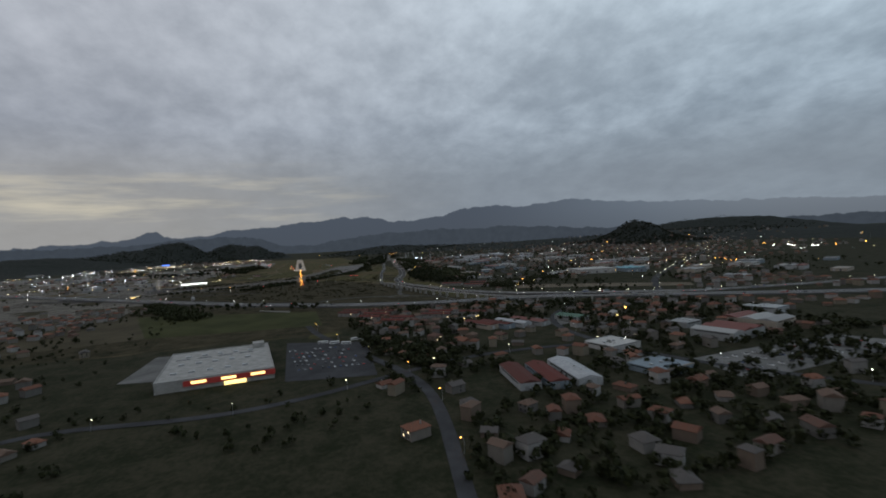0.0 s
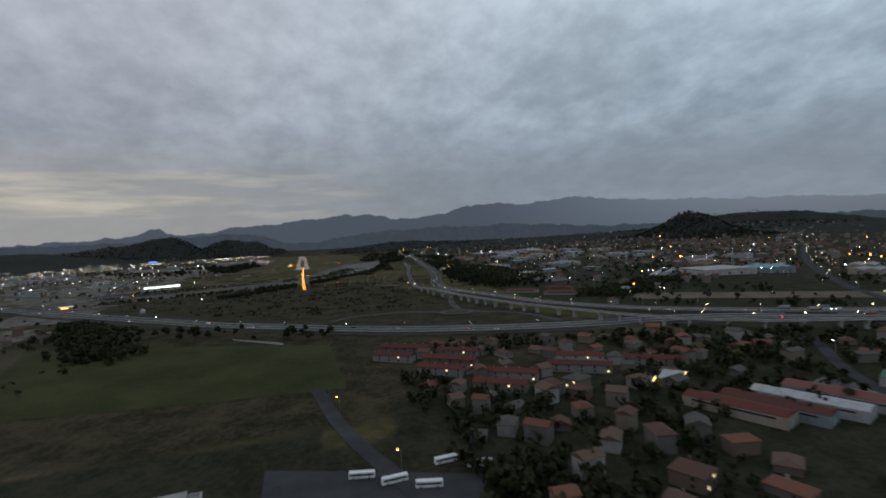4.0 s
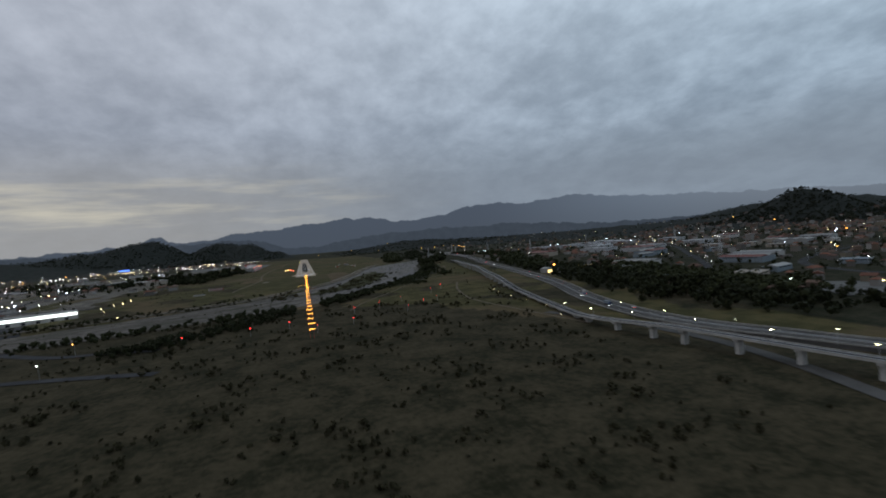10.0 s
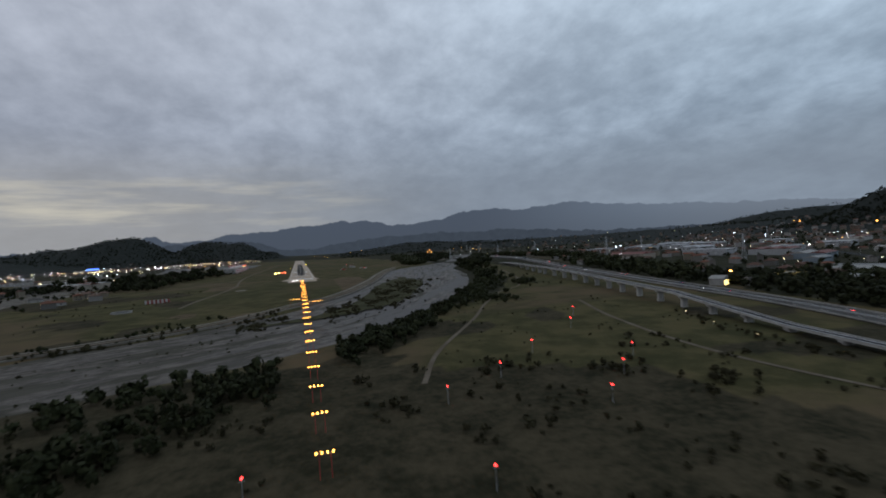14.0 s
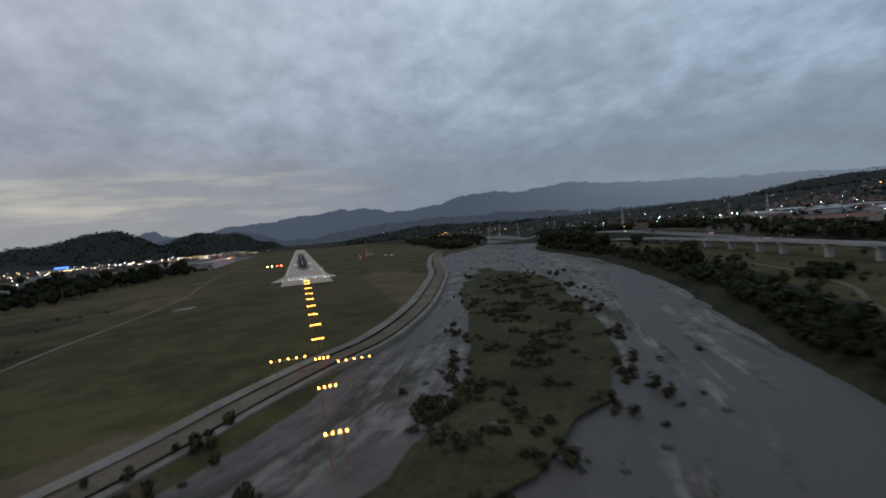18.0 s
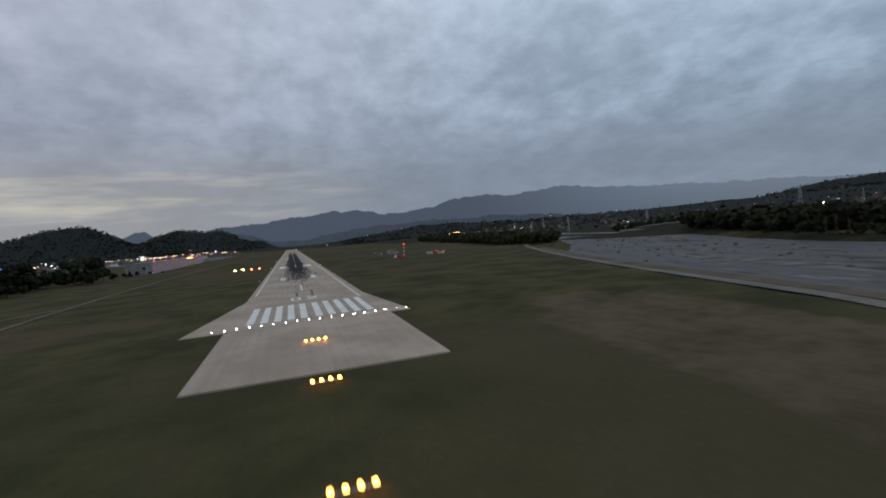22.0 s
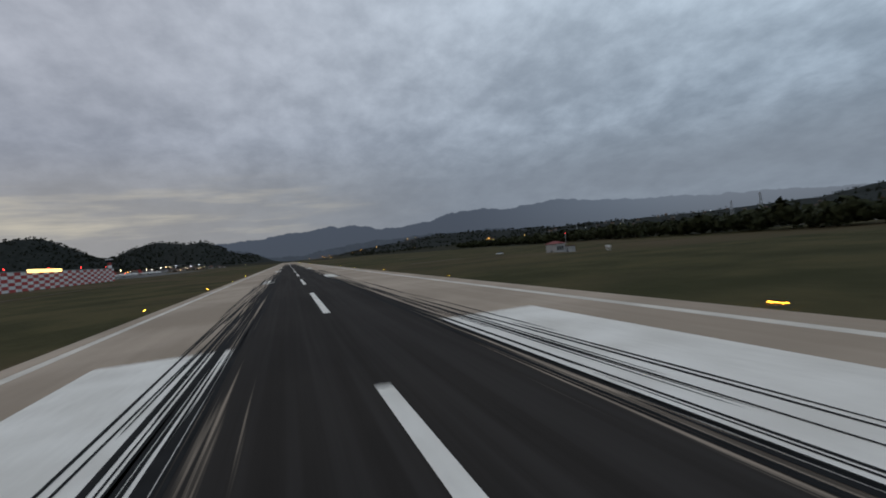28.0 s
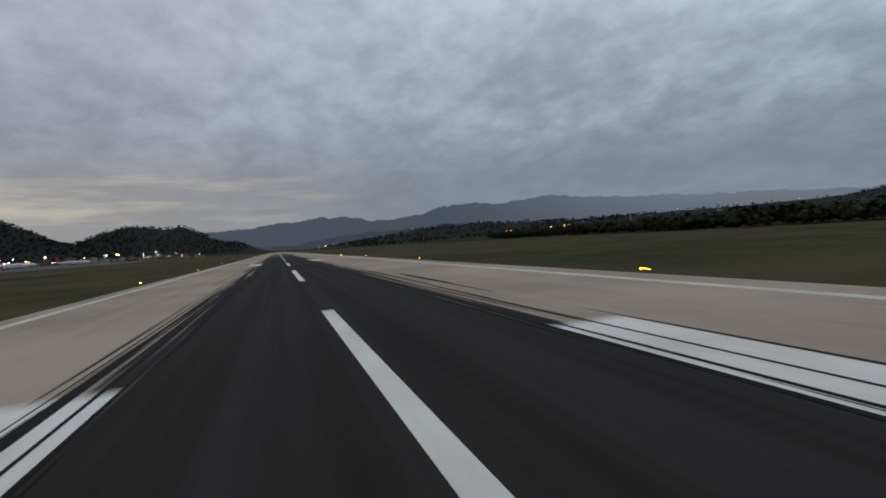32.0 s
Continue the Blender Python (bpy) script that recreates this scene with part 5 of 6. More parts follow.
far_lamps("town_orange_lamps", "strong orange lamps over yards and flats", L_ORANGE, [(886, -633, 12, 1.3), (946, -663, 12, 1.3), (619, -918, 9, 1.1)] + [(1275 - 9 * i, -850 - 28 * i, 5 + i % 3, 1.1) for i in range(5)])
far_lamps("avenue_lamps", "bright white lamps along a distant avenue", L_WHITE, [(1860 + 16 * (i % 4), -760 + 22 * i, 10, 1.0 + 0.4 * (i % 3)) for i in range(9)])
far_lamps("yard_amber_lamps", "row of low amber lamps along an estate road", L_WARM, [(-274, -355, 5, 0.5), (-270, -322, 5, 0.5), (-265, -301, 5, 0.5), (-264, -268, 5, 0.5), (-221, -460, 4, 0.4), (-261, -385, 4, 0.4)])
far_lamps("verge_lamps", "low warm lamps among bushes beside the highway", L_WARM, [(236, -531, 1.6, 0.18), (222, -566, 1.6, 0.18), (214, -600, 1.6, 0.18), (211, -640, 1.6, 0.2), (214, -676, 1.6, 0.2), (212, -716, 1.6, 0.2), (202, -760, 1.6, 0.18)])


# vehicles
def vehicle(kind):
    t = thing(kind, {"car": "small passenger car with its lamps lit", "van": "pale delivery van with its lamps lit", "lorry": "long lorry with a box body and lit lamps"}[kind], kind, "traffic")
    L, w, h = {"car": (4.3, 1.75, 0.85), "van": (5.4, 2.0, 1.9), "lorry": (11.0, 2.5, 1.2)}[kind]
    part("body", Geo().box(-w / 2, w / 2, -L / 2, L / 2, 0.35, 0.35 + h, 0.06), CAR_PAINT, t)
    if kind == "car":
        part("cabin", Geo().box(-0.78, 0.78, -1.6, 1.0, 1.15, 1.55, 0.25), GLASS_DARK, t)
    elif kind == "van":
        part("windscreen", Geo().box(-0.9, 0.9, L / 2 - 0.6, L / 2 + 0.03, 1.3, 2.0), GLASS_DARK, t)
    else:
        part("box_body", Geo().box(-1.25, 1.25, -L / 2, L / 2 - 2.6, 1.5, 4.0), SHED_WALL, t)
        part("cab", Geo().box(-1.2, 1.2, L / 2 - 2.3, L / 2, 1.4, 3.3, 0.08), CAR_PAINT, t)
        part("windscreen", Geo().box(-1.1, 1.1, L / 2 - 0.2, L / 2 + 0.04, 2.1, 3.0), GLASS_DARK, t)
    for s in (-1, 1):
        for e in (-0.32, 0.32):
            part("wheel", Geo().tube((s * w / 2 - 0.12 * s, e * L, 0.33), (s * w / 2 + 0.02 * s, e * L, 0.33), 0.33, n=10), RUBBER, t)
        part("headlight", Geo().dome((s * w * 0.36, L / 2 + 0.02, 0.72), 0.14, 6, 4), L_WHITE, t)
        part("tail_light", Geo().dome((s * w * 0.38, -L / 2 - 0.02, 0.8), 0.15, 6, 4), L_RED, t)
    return t


CARS = [vehicle("car"), vehicle("van"), vehicle("lorry")]
car_used = [False] * 3
for line, h, lanes in ((hl, hwy_height, (-8.2, -3.4, 3.4, 8.2)), (ml, mot_h, (-10, -4, 4, 10))):
    for k, p in enumerate(line):
        if -1500 < p.y < 700 and p.x > -900 and rnd.random() < 0.22 and k + 1 < len(line):
            d = (line[k + 1] - p).normalized()
            sh = rnd.choice(lanes)
            q = p + Vector((d.y, -d.x, 0)) * sh
            put(CARS, car_used, rnd.choice((0, 0, 0, 0, 1, 2)), at(q.x, q.y, h(p.x, p.y) + 0.03, math.degrees(math.atan2(d.y, d.x)) - (90 if sh > 0 else -90)))


def parked_car():
    t = thing("parked_car", "parked passenger car with its lamps off", "car", "parked cars")
    part("body", Geo().box(-0.87, 0.87, -2.15, 2.15, 0.32, 0.95, 0.06), CAR_PAINT, t)
    part("cabin", Geo().box(-0.78, 0.78, -1.7, 0.9, 0.93, 1.5, 0.25), GLASS_DARK, t)
    for s in (-1, 1):
        for e in (-1.35, 1.35):
            part("wheel", Geo().tube((0.75 * s, e, 0.32), (0.89 * s, e, 0.32), 0.32, n=8), RUBBER, t)
    return t


pk = [parked_car()]
pk_used = [False]
for i in range(12):
    for j in range(6):
        if rnd.random() < 0.75:
            put(pk, pk_used, 0, at(-18 + 5.6 * i + 2 * j, -1500 - 18 * j - 0.4 * i, None, rnd.choice((12, 192)) + rnd.uniform(-3, 3)))
for k in range(45):
    put(pk, pk_used, 0, at(342 + 12 * (k % 15) + rnd.uniform(-1.5, 1.5), -1738 - 17 * (k // 15) + 0.5 * (k % 15), None, 8 + rnd.choice((0, 180))))
for k in range(11):
    put(pk, pk_used, 0, at(-425 + 10 * (k % 11), -520 + 16 * (k // 11) + 4 * (k % 11), None, 30))


def service_truck():
    t = thing("fire_tender", "red and white airfield service truck parked on the grass", "truck")
    part("body", Geo().box(-1.3, 1.3, -3.4, 2.0, 0.7, 2.6, 0.03), RED, t)
    part("cab", Geo().box(-1.25, 1.25, 2.0, 4.0, 0.7, 2.9, 0.1), WHITE, t)
    part("windscreen", Geo().box(-1.1, 1.1, 3.85, 4.02, 1.8, 2.6), GLASS_DARK, t)
    for s in (-1, 1):
        for e in (-2.2, 2.8):
            part("wheel", Geo().tube((1.0 * s, e, 0.5), (1.32 * s, e, 0.5), 0.5, n=12), RUBBER, t)
        part("beacon", Geo().dome((0.8 * s, 2.6, 3.05), 0.28), L_RED, t)
    return t


service_truck().matrix_world = at(90, 298, None, 75)
copy_thing(pk[0], at(118, 592, None, 80))


# ---- buildings ----
def house(w, d, h, kind, hip):
    t = thing("house", "small rendered house with a dull red tiled roof", "house", "houses")
    part("wall", Geo().box(-w / 2, w / 2, -d / 2, d / 2, -1.5, h), HOUSE_WALL, t)
    part("roof", Geo().gable(-w / 2, w / 2, -d / 2, d / 2, h, h + w * 0.24, 0.6, 0.25, hip), ROOF_TILE, t)
    part("chimney", Geo().box(w * 0.18, w * 0.18 + 0.8, d * 0.1, d * 0.1 + 0.8, h, h + w * 0.24 + 0.9), HOUSE_WALL, t)
    for k in range(kind):
        z = 1.0 + 2.9 * k
        for x in (-w * 0.3, w * 0.16):
            part("window", Geo().box(x, x + 1.2, -d / 2 - 0.06, -d / 2 + 0.05, z, z + 1.4), L_WINDOW if rnd.random() < 0.10 else GLASS_DARK, t)
        part("window", Geo().box(-w / 2 - 0.06, -w / 2 + 0.05, -d * 0.2, -d * 0.2 + 1.2, z, z + 1.4), GLASS_DARK, t)
    part("door", Geo().box(-0.5, 0.5, -d / 2 - 0.05, -d / 2 + 0.05, 0.0, 2.1), DARK_METAL, t)
    return t


def block(w, d, floors):
    t = thing("apartment_block", "pale rendered apartment block with rows of dark windows", "apartment block", "apartment blocks")
    h = floors * 3.0
    part("wall", Geo().box(-w / 2, w / 2, -d / 2, d / 2, -2, h), HOUSE_WALL, t)
    part("roof", Geo().box(-w / 2 - 0.4, w / 2 + 0.4, -d / 2 - 0.4, d / 2 + 0.4, h, h + 0.5).box(-2, 2, -2, 2, h + 0.5, h + 2.8), CONCRETE, t)
    for f in range(floors):
        for i in range(int(w / 4)):
            x = -w / 2 + 1.4 + 4 * i
            part("window", Geo().box(x, x + 1.5, -d / 2 - 0.06, -d / 2 + 0.05, f * 3 + 0.9, f * 3 + 2.3), L_WINDOW if rnd.random() < 0.12 else GLASS_DARK, t)
    return t


def shed(w, d, h, pitched, label, roof=None, wall=None):
    t = thing("industrial_shed", label, "warehouse", "industrial sheds")
    part("wall", Geo().box(-w / 2, w / 2, -d / 2, d / 2, -2, h), wall or SHED_WALL, t)
    if pitched:
        n = max(1, int(w / 16))
        for i in range(n):
            part("roof", Geo().gable(-w / 2 + w * i / n, -w / 2 + w * (i + 1) / n, -d / 2, d / 2, h, h + 0.12 * w / n, 0.02, 0.2), roof or SHED_ROOF, t)
    else:
        part("roof", Geo().box(-w / 2 + 0.4, w / 2 - 0.4, -d / 2 + 0.4, d / 2 - 0.4, h - 0.4, h - 0.1), roof or SHED_ROOF, t)
        for s in (-1, 1):
            a, b = sorted((s * d / 2 + 0.1 * s, s * d / 2 - 0.35 * s))
            part("parapet", Geo().box(-w / 2 - 0.1, w / 2 + 0.1, a, b, h - 0.6, h + 0.6), wall or SHED_WALL, t)
        for i in range(3):
            x = -w / 3 + w * i / 3
            part("roof_vent", Geo().box(x, x + 2.2, -2, 1, h - 0.1, h + 1.3), METAL, t)
    for i in range(max(2, int(w / 14))):
        x = -w / 2 + 4 + 12 * i
        if x + 4.5 < w / 2:
            part("loading_door", Geo().box(x, x + 4.2, -d / 2 - 0.08, -d / 2 + 0.05, 0, 4.2), DARK_METAL if i % 2 else METAL, t)
    for s in (-1, 1):
        part("window_band", Geo().box(s * w / 2 - 0.06, s * w / 2 + 0.06, -d * 0.4, d * 0.4, h - 1.9, h - 0.9), GLASS_DARK, t)
    return t


rnd = random.Random(21)
HOUSES = [house(9, 11, 3.2, 1, 0.0), house(10, 12, 5.8, 2, 0.0), house(8.5, 10, 5.6, 2, 0.6), house(12, 14, 6.0, 2, 0.7), house(9, 15, 3.4, 1, 0.5)]
BLOCKS = [block(24, 12, 4), block(18, 13, 5), block(30, 12, 3)]
SHEDS = [shed(42, 60, 8, True, "long industrial shed under ribbed metal roofs"), shed(30, 44, 7, False, "flat-roofed industrial shed with roof vents"), shed(60, 46, 9, True, "wide industrial shed under a row of ridged roofs"), shed(24, 30, 6, False, "small flat-roofed workshop with metal doors"), shed(18, 40, 6, True, "narrow pitched workshop with a metal roof")]
WHITE_SHEDS = [shed(70, 50, 9, False, "large pale flat-roofed factory hall", PALE_METAL, PALE_METAL), shed(46, 60, 8, True, "pale factory hall with ridged metal roofs", PALE_METAL, PALE_METAL)]
h_used, b_used, s_used, w_used = [False] * 5, [False] * 3, [False] * 5, [False] * 2
LINES = [(hl, 22), (ml, 62), (vl, 18)] + [(smooth_line(p, 20), h + 5) for p, h, _ in STREETS]
LINE_XY = [(np.array([(q.x, q.y) for q in l]), m) for l, m in LINES]
KEEP_OUT = [(1700, 2080, 80, 460), (-172, -128, -1575, -1445), (200, 365, -1530, -1445), (320, 545, -1800, -1710), (550, 810, -970, -760), (440, 780, -1320, -1070), (-150, 170, -360, 9000), (-320, 60, -1350, -1020), (-560, 160, -900, -560), (100, 235, -660, -360), (30, 260, -1120, -930), (-60, 70, -1660, -1430), (-225, -20, -1640, -1460)]
taken = []


def free_spot(x, y, r, big=False):
    if any(a - r < x < b + r and c - r < y < d + r for a, b, c, d in KEEP_OUT):
        return False
    if any((x - a) ** 2 + (y - b) ** 2 < (r + q) ** 2 for a, b, q in taken):
        return False
    if np.hypot(RIVER_XY[:, 0] - x, RIVER_XY[:, 1] - y).min() < 75 + r:
        return False
    for xy, m in LINE_XY:
        if np.hypot(xy[:, 0] - x, xy[:, 1] - y).min() < m + r * 0.8:
            return False
    taken.append((x, y, r))
    return True


def scatter(kinds, flags, count, area, r, turns=(0, 90, 180, 270), base=20.0):
    x0, x1, y0, y1 = area
    done = tries = 0
    while done < count and tries < count * 12:
        tries += 1
        x, y = rnd.uniform(x0, x1), rnd.uniform(y0, y1)
        if free_spot(x, y, r):
            put(kinds, flags, rnd.randrange(len(kinds)), at(x, y, None, base + rnd.choice(turns) + rnd.uniform(-6, 6)))
            done += 1


# two landmarks first
def lit_hall():
    t = thing("lit_showroom", "long low showroom with a glowing white upper front", "building")
    part("wall", Geo().box(-46, 30, -14, 14, -3, 9), PALE_CONCRETE, t)
    part("glowing_front", Geo().box(-45.5, 29.5, -14.5, -14.02, 5.0, 8.6), L_SIGN, t)
    part("roof", Geo().box(-46.5, 30.5, -15, 14.5, 9, 9.7), SHED_ROOF, t)
    for i in range(5):
        part("shop_door", Geo().box(-40 + 14 * i, -36 + 14 * i, -14.2, -13.98, 0, 3.0), GLASS_DARK, t)
    return t


lit_hall().matrix_world = at(-320, -392, None, 24)
taken.append((-320, -392, 55))


def supermarket():
    t = thing("supermarket", "flat grey-roofed supermarket with a red fascia and lit amber signs", "building")
    part("wall", Geo().box(-14, 82, -68, 60, -2, 9), CONCRETE, t)
    part("roof", Geo().box(-13.4, 81.4, -67.4, 59.4, 8.4, 8.8), APRON, t, "grey gravelled roof")
    part("parapet", Geo().box(-14.3, 82.3, -68.3, -67.5, 8.0, 9.8).box(-14.3, 82.3, 59.5, 60.3, 8.0, 9.8).box(-14.3, -13.5, -68, 60, 8.0, 9.8).box(81.5, 82.3, -68, 60, 8.0, 9.8), CONCRETE, t)
    part("fascia", Geo().box(8, 82.6, -69.2, -68.4, 3.5, 8.2), RED, t, "red fascia band")
    for x in (14, 38, 62):
        part("sign", Geo().box(x, x + 12, -69.6, -69.25, 5.2, 7.4), L_SHOP, t, "glowing amber sign")
    part("entrance", Geo().box(40, 58, -69, -68.35, 0, 3.3), L_SHOP, t, "lit glazed entrance")
    for i in range(15):
        x, y = -5 + 15 * (i % 5) + 3 * (i // 5), -42 + 36 * (i // 5)
        part("roof_unit", Geo().box(x, x + 5, y, y + 3, 8.8, 10.4), METAL, t)
    for i in range(4):
        part("skylight", Geo().box(-8 + 20 * i, 6 + 20 * i, 20, 23, 8.8, 9.5, 0.2), GLASS_DARK, t)
    part("stair_tower", Geo().box(66, 78, 40, 54, 8.8, 14), CONCRETE, t)
    return t


supermarket().matrix_world = at(-118, -1548, None, 6)


def blue_factory():
    t = shed(56, 60, 10, True, "broad factory hall with turquoise metal roofs", TURQUOISE, SHED_WALL)
    t.name = "factory_hall"
    return t


blue_factory().matrix_world = at(835, -1000, None, -8)
taken.append((835, -1000, 45))
main_hall = shed(96, 80, 10, False, "large factory hall with a dark flat roof and pale walls", ASPHALT, PALE_CONCRETE)
main_hall.name = "factory_hall"
main_hall.matrix_world = at(728, -985, None, -8)
taken.append((728, -985, 66))
yl = shed(26, 18, 7, False, "yellow painted flat-roofed workshop beside trees", YELLOW, YELLOW)
yl.matrix_world = at(432, -452, None, 15)
taken.append((432, -452, 20))


def works_with_lamp():
    t = thing("asphalt_works", "small works yard lit by a strong orange lamp", "building")
    part("wall", Geo().box(-9, 9, -6, 6, -1, 6), CONCRETE, t)
    part("roof", Geo().gable(-9, 9, -6, 6, 6, 8.5), SHED_ROOF, t)
    part("lit_door", Geo().box(-6, 5, -6.2, -5.95, 0, 4.5), L_SHOP, t, "glowing orange doorway")
    part("lamp_post", Geo().tube((12, -6, -1), (12, -6, 11), 0.15), METAL, t)
    part("lamp", Geo().dome((12, -6, 11.6), 1.0), L_ORANGE, t)
    return t


wk = works_with_lamp()
wk.matrix_world = at(370, -432, None, 25)
taken += [(362, -432, 16)]
copy_thing(wk, at(478, -1056, None, 20))
copy_thing(wk, at(410, -1510, None, 10))
taken += [(362, -432, 16), (478, -1056, 16), (410, -1510, 16)]

RED_TILE = tinted("weathered_red_tiles", [(0.12, 0.036, 0.030), (0.095, 0.034, 0.028)], dirt=0.4)
for x, y, w, d in ((356, -945, 15, 52), (396, -1006, 15, 58), (418, -962, 12, 40)):
    r = shed(w, d, 5, True, "long low building under a dull red roof", RED_TILE, HOUSE_WALL)
    r.matrix_world = at(x, y, None, 50)
    taken.append((x, y, 30))
for x, y, w, d, roof, label in ((222, -1482, 15, 52, RED_TILE, "long hall under a dull red roof"), (242, -1488, 15, 52, RED_TILE, "long hall under a dull red roof"), (264, -1490, 15, 54, PALE_METAL, "long hall under a pale metal roof"), (288, -1492, 17, 56, SHED_ROOF, "long hall under a ribbed metal roof"), (348, -1498, 22, 40, GREEN_ROOF, "long hall under a dull green roof"), (166, -1712, 17, 60, RED_TILE, "long hall under a dull red roof"), (188, -1718, 17, 60, RED_TILE, "long hall under a dull red roof"), (213, -1718, 20, 66, PALE_METAL, "long hall under a pale metal roof"), (284, -1738, 38, 36, PALE_METAL, "low workshop under a pale metal roof"), (298, -1655, 38, 38, PALE_METAL, "workshop with a broad pale flat roof")):
    shed(w, d, 6, w < 30, label, roof, SHED_WALL).matrix_world = at(x, y, None, (21 if y > -1600 else -8) if w < 30 else 12)
    taken.append((x, y, max(w, d) * 0.55))
scatter(WHITE_SHEDS, w_used, 11, (640, 1050, -170, 330), 42)
scatter(SHEDS, s_used, 30, (400, 1150, -980, -60), 30)
scatter(SHEDS, s_used, 20, (-1050, -340, -620, 420), 34, base=-30)
scatter(SHEDS, s_used, 4, (380, 620, -1690, -1560), 27, base=12)
scatter(SHEDS, s_used, 6, (-420, -170, -1800, -1560), 27)
scatter(SHEDS, s_used, 12, (900, 1700, -1450, -900), 34)
scatter(SHEDS, s_used, 8, (-1500, -520, 500, 1500), 36)
scatter(BLOCKS, b_used, 10, (1450, 2150, -450, 420), 17)
scatter(BLOCKS, b_used, 5, (600, 1300, -900, -100), 17)
scatter(HOUSES, h_used, 46, (360, 1150, -1000, 240), 9.5)
scatter(HOUSES, h_used, 34, (60, 420, -1800, -1400), 9.5)
scatter(HOUSES, h_used, 14, (70, 290, -1400, -1230), 9.5)
scatter(HOUSES, h_used, 26, (430, 900, -1560, -1180), 9.5)
scatter(HOUSES, h_used, 14, (-900, -250, -1500, -700), 9.5)
scatter(HOUSES, h_used, 8, (-330, -230, -190, 60), 9.5)
scatter(HOUSES, h_used, 16, (650, 1500, 300, 1900), 11)
scatter(HOUSES, h_used, 6, (2100, 3200, 200, 1500), 12)
scatter(HOUSES, h_used, 10, (-900, -260, 1500, 2500), 12)


def terrace(n):
    t = thing("terraced_houses", "row of joined houses under one dull red roof", "houses", "terraced rows")
    w = 9.0 * n
    part("wall", Geo().box(-4.5, 4.5, -w / 2, w / 2, -1.5, 5.6), HOUSE_WALL, t)
    part("roof", Geo().gable(-4.5, 4.5, -w / 2, w / 2, 5.6, 7.9, 0.5, 0.25), RED_TILE, t)
    for i in range(n):
        y = -w / 2 + 9 * i
        part("chimney", Geo().box(-0.5, 0.4, y + 4, y + 5, 7.0, 9.0), HOUSE_WALL, t)
        for z in (1.0, 3.7):
            part("window", Geo().box(-4.58, -4.45, y + 2, y + 3.4, z, z + 1.3), L_WINDOW if rnd.random() < 0.15 else GLASS_DARK, t)
    return t


TERRACES, tr_used = [terrace(4), terrace(5)], [False] * 2
for i in range(5):
    for j in range(4):
        x, y = 42 + 40 * i + 14 * j, -1330 - 31 * i + 22 * j
        if free_spot(x, y, 9.5):
            put(TERRACES, tr_used, (i + j) % 2, at(x, y, None, 52 + rnd.uniform(-3, 3)))


def far_houses(name, label, count, areas, wide=(7, 11)):
    """Many small distant houses: one mesh of walls and one of roofs under it."""
    gw, gr, done = Geo(), Geo(), 0
    while done < count:
        x0, x1, y0, y1 = areas[done % len(areas)]
        x, y = rnd.uniform(x0, x1), rnd.uniform(y0, y1)
        done += 1
        if not free_spot(x, y, 8.5):
            continue
        w, d, h, a = rnd.uniform(*wide), rnd.uniform(8, 14), rnd.choice((3.2, 5.8, 6.2, 8.8)), rnd.uniform(0, math.pi)
        z, c, s = land(x, y), math.cos(a), math.sin(a)
        for g, k in ((gw, Geo().box(-w / 2, w / 2, -d / 2, d / 2, -2, h)), (gr, Geo().gable(-w / 2, w / 2, -d / 2, d / 2, h, h + w * 0.24, 0.5, 0.25, rnd.choice((0.0, 0.6))))):
            g.add([(x + c * p - s * q, y + s * p + c * q, z + e) for p, q, e in k.v], k.f)
    o = tagged(part(name, gw, FAR_WALL), label, "houses", kind="stuff")
    part("roofs", gr, FAR_ROOF, o)["kind"] = "stuff"
    return o


far_houses("distant_town", "crowded low houses of the town across the valley", 1300, [(380, 1250, -1150, 350), (600, 1700, -900, 600), (1250, 2300, -700, 900)])
far_houses("hillside_houses", "pale houses scattered over the hillside", 260, [(1500, 2400, -300, 300), (2200, 3300, 0, 1700), (700, 1900, 500, 2300)])
far_houses("western_suburb", "low houses beside the industrial estate", 900, [(-1300, -300, -1500, -600), (-1500, -400, -500, 600), (-1000, -250, 1500, 2500)])
far_houses("southern_suburb", "close-set red-roofed houses by the junction", 1900, [(60, 560, -1900, -1230), (420, 1000, -1600, -1200), (-700, -170, -1900, -1500)])


far_houses("hill_foot_houses", "crowded pale houses at the foot of the round hill", 200, [(1370, 1720, -520, 20)], (8, 13))
far_houses("field_edge_houses", "low red-roofed houses beside the brown field", 190, [(-540, -322, -1240, -930)])


def petrol_station(sign):
    t = thing("petrol_station", "petrol station with a lit canopy on slim posts", "building")
    part("canopy", Geo().box(-11, 11, -7, 7, 5.0, 6.0), PALE_METAL, t)
    part("lit_soffit", Geo().box(-10.4, 10.4, -6.4, 6.4, 4.86, 4.99), L_WINDOW, t, "glowing canopy underside")
    part("fascia_sign", Geo().box(-11.2, 11.2, -7.3, -7.02, 5.2, 5.8), sign, t, "lit fascia strip")
    for x in (-8, 8):
        for y in (-4, 4):
            part("post", Geo().tube((x, y, -0.5), (x, y, 5.0), 0.2), METAL, t)
    part("kiosk", Geo().box(-7, 7, 11, 18, -0.5, 3.6), HOUSE_WALL, t)
    part("kiosk_window", Geo().box(-6, 5, 10.9, 11.02, 0.8, 2.8), L_SHOP, t)
    for x in (-5, 5):
        part("pump", Geo().box(x - 0.4, x + 0.4, -0.3, 0.3, 0, 1.8), DARK_METAL, t)
    return t


petrol_station(L_SHOP).matrix_world = at(228, -1428, None, 40)
petrol_station(L_WINDOW).matrix_world = at(-412, -668, None, 30)


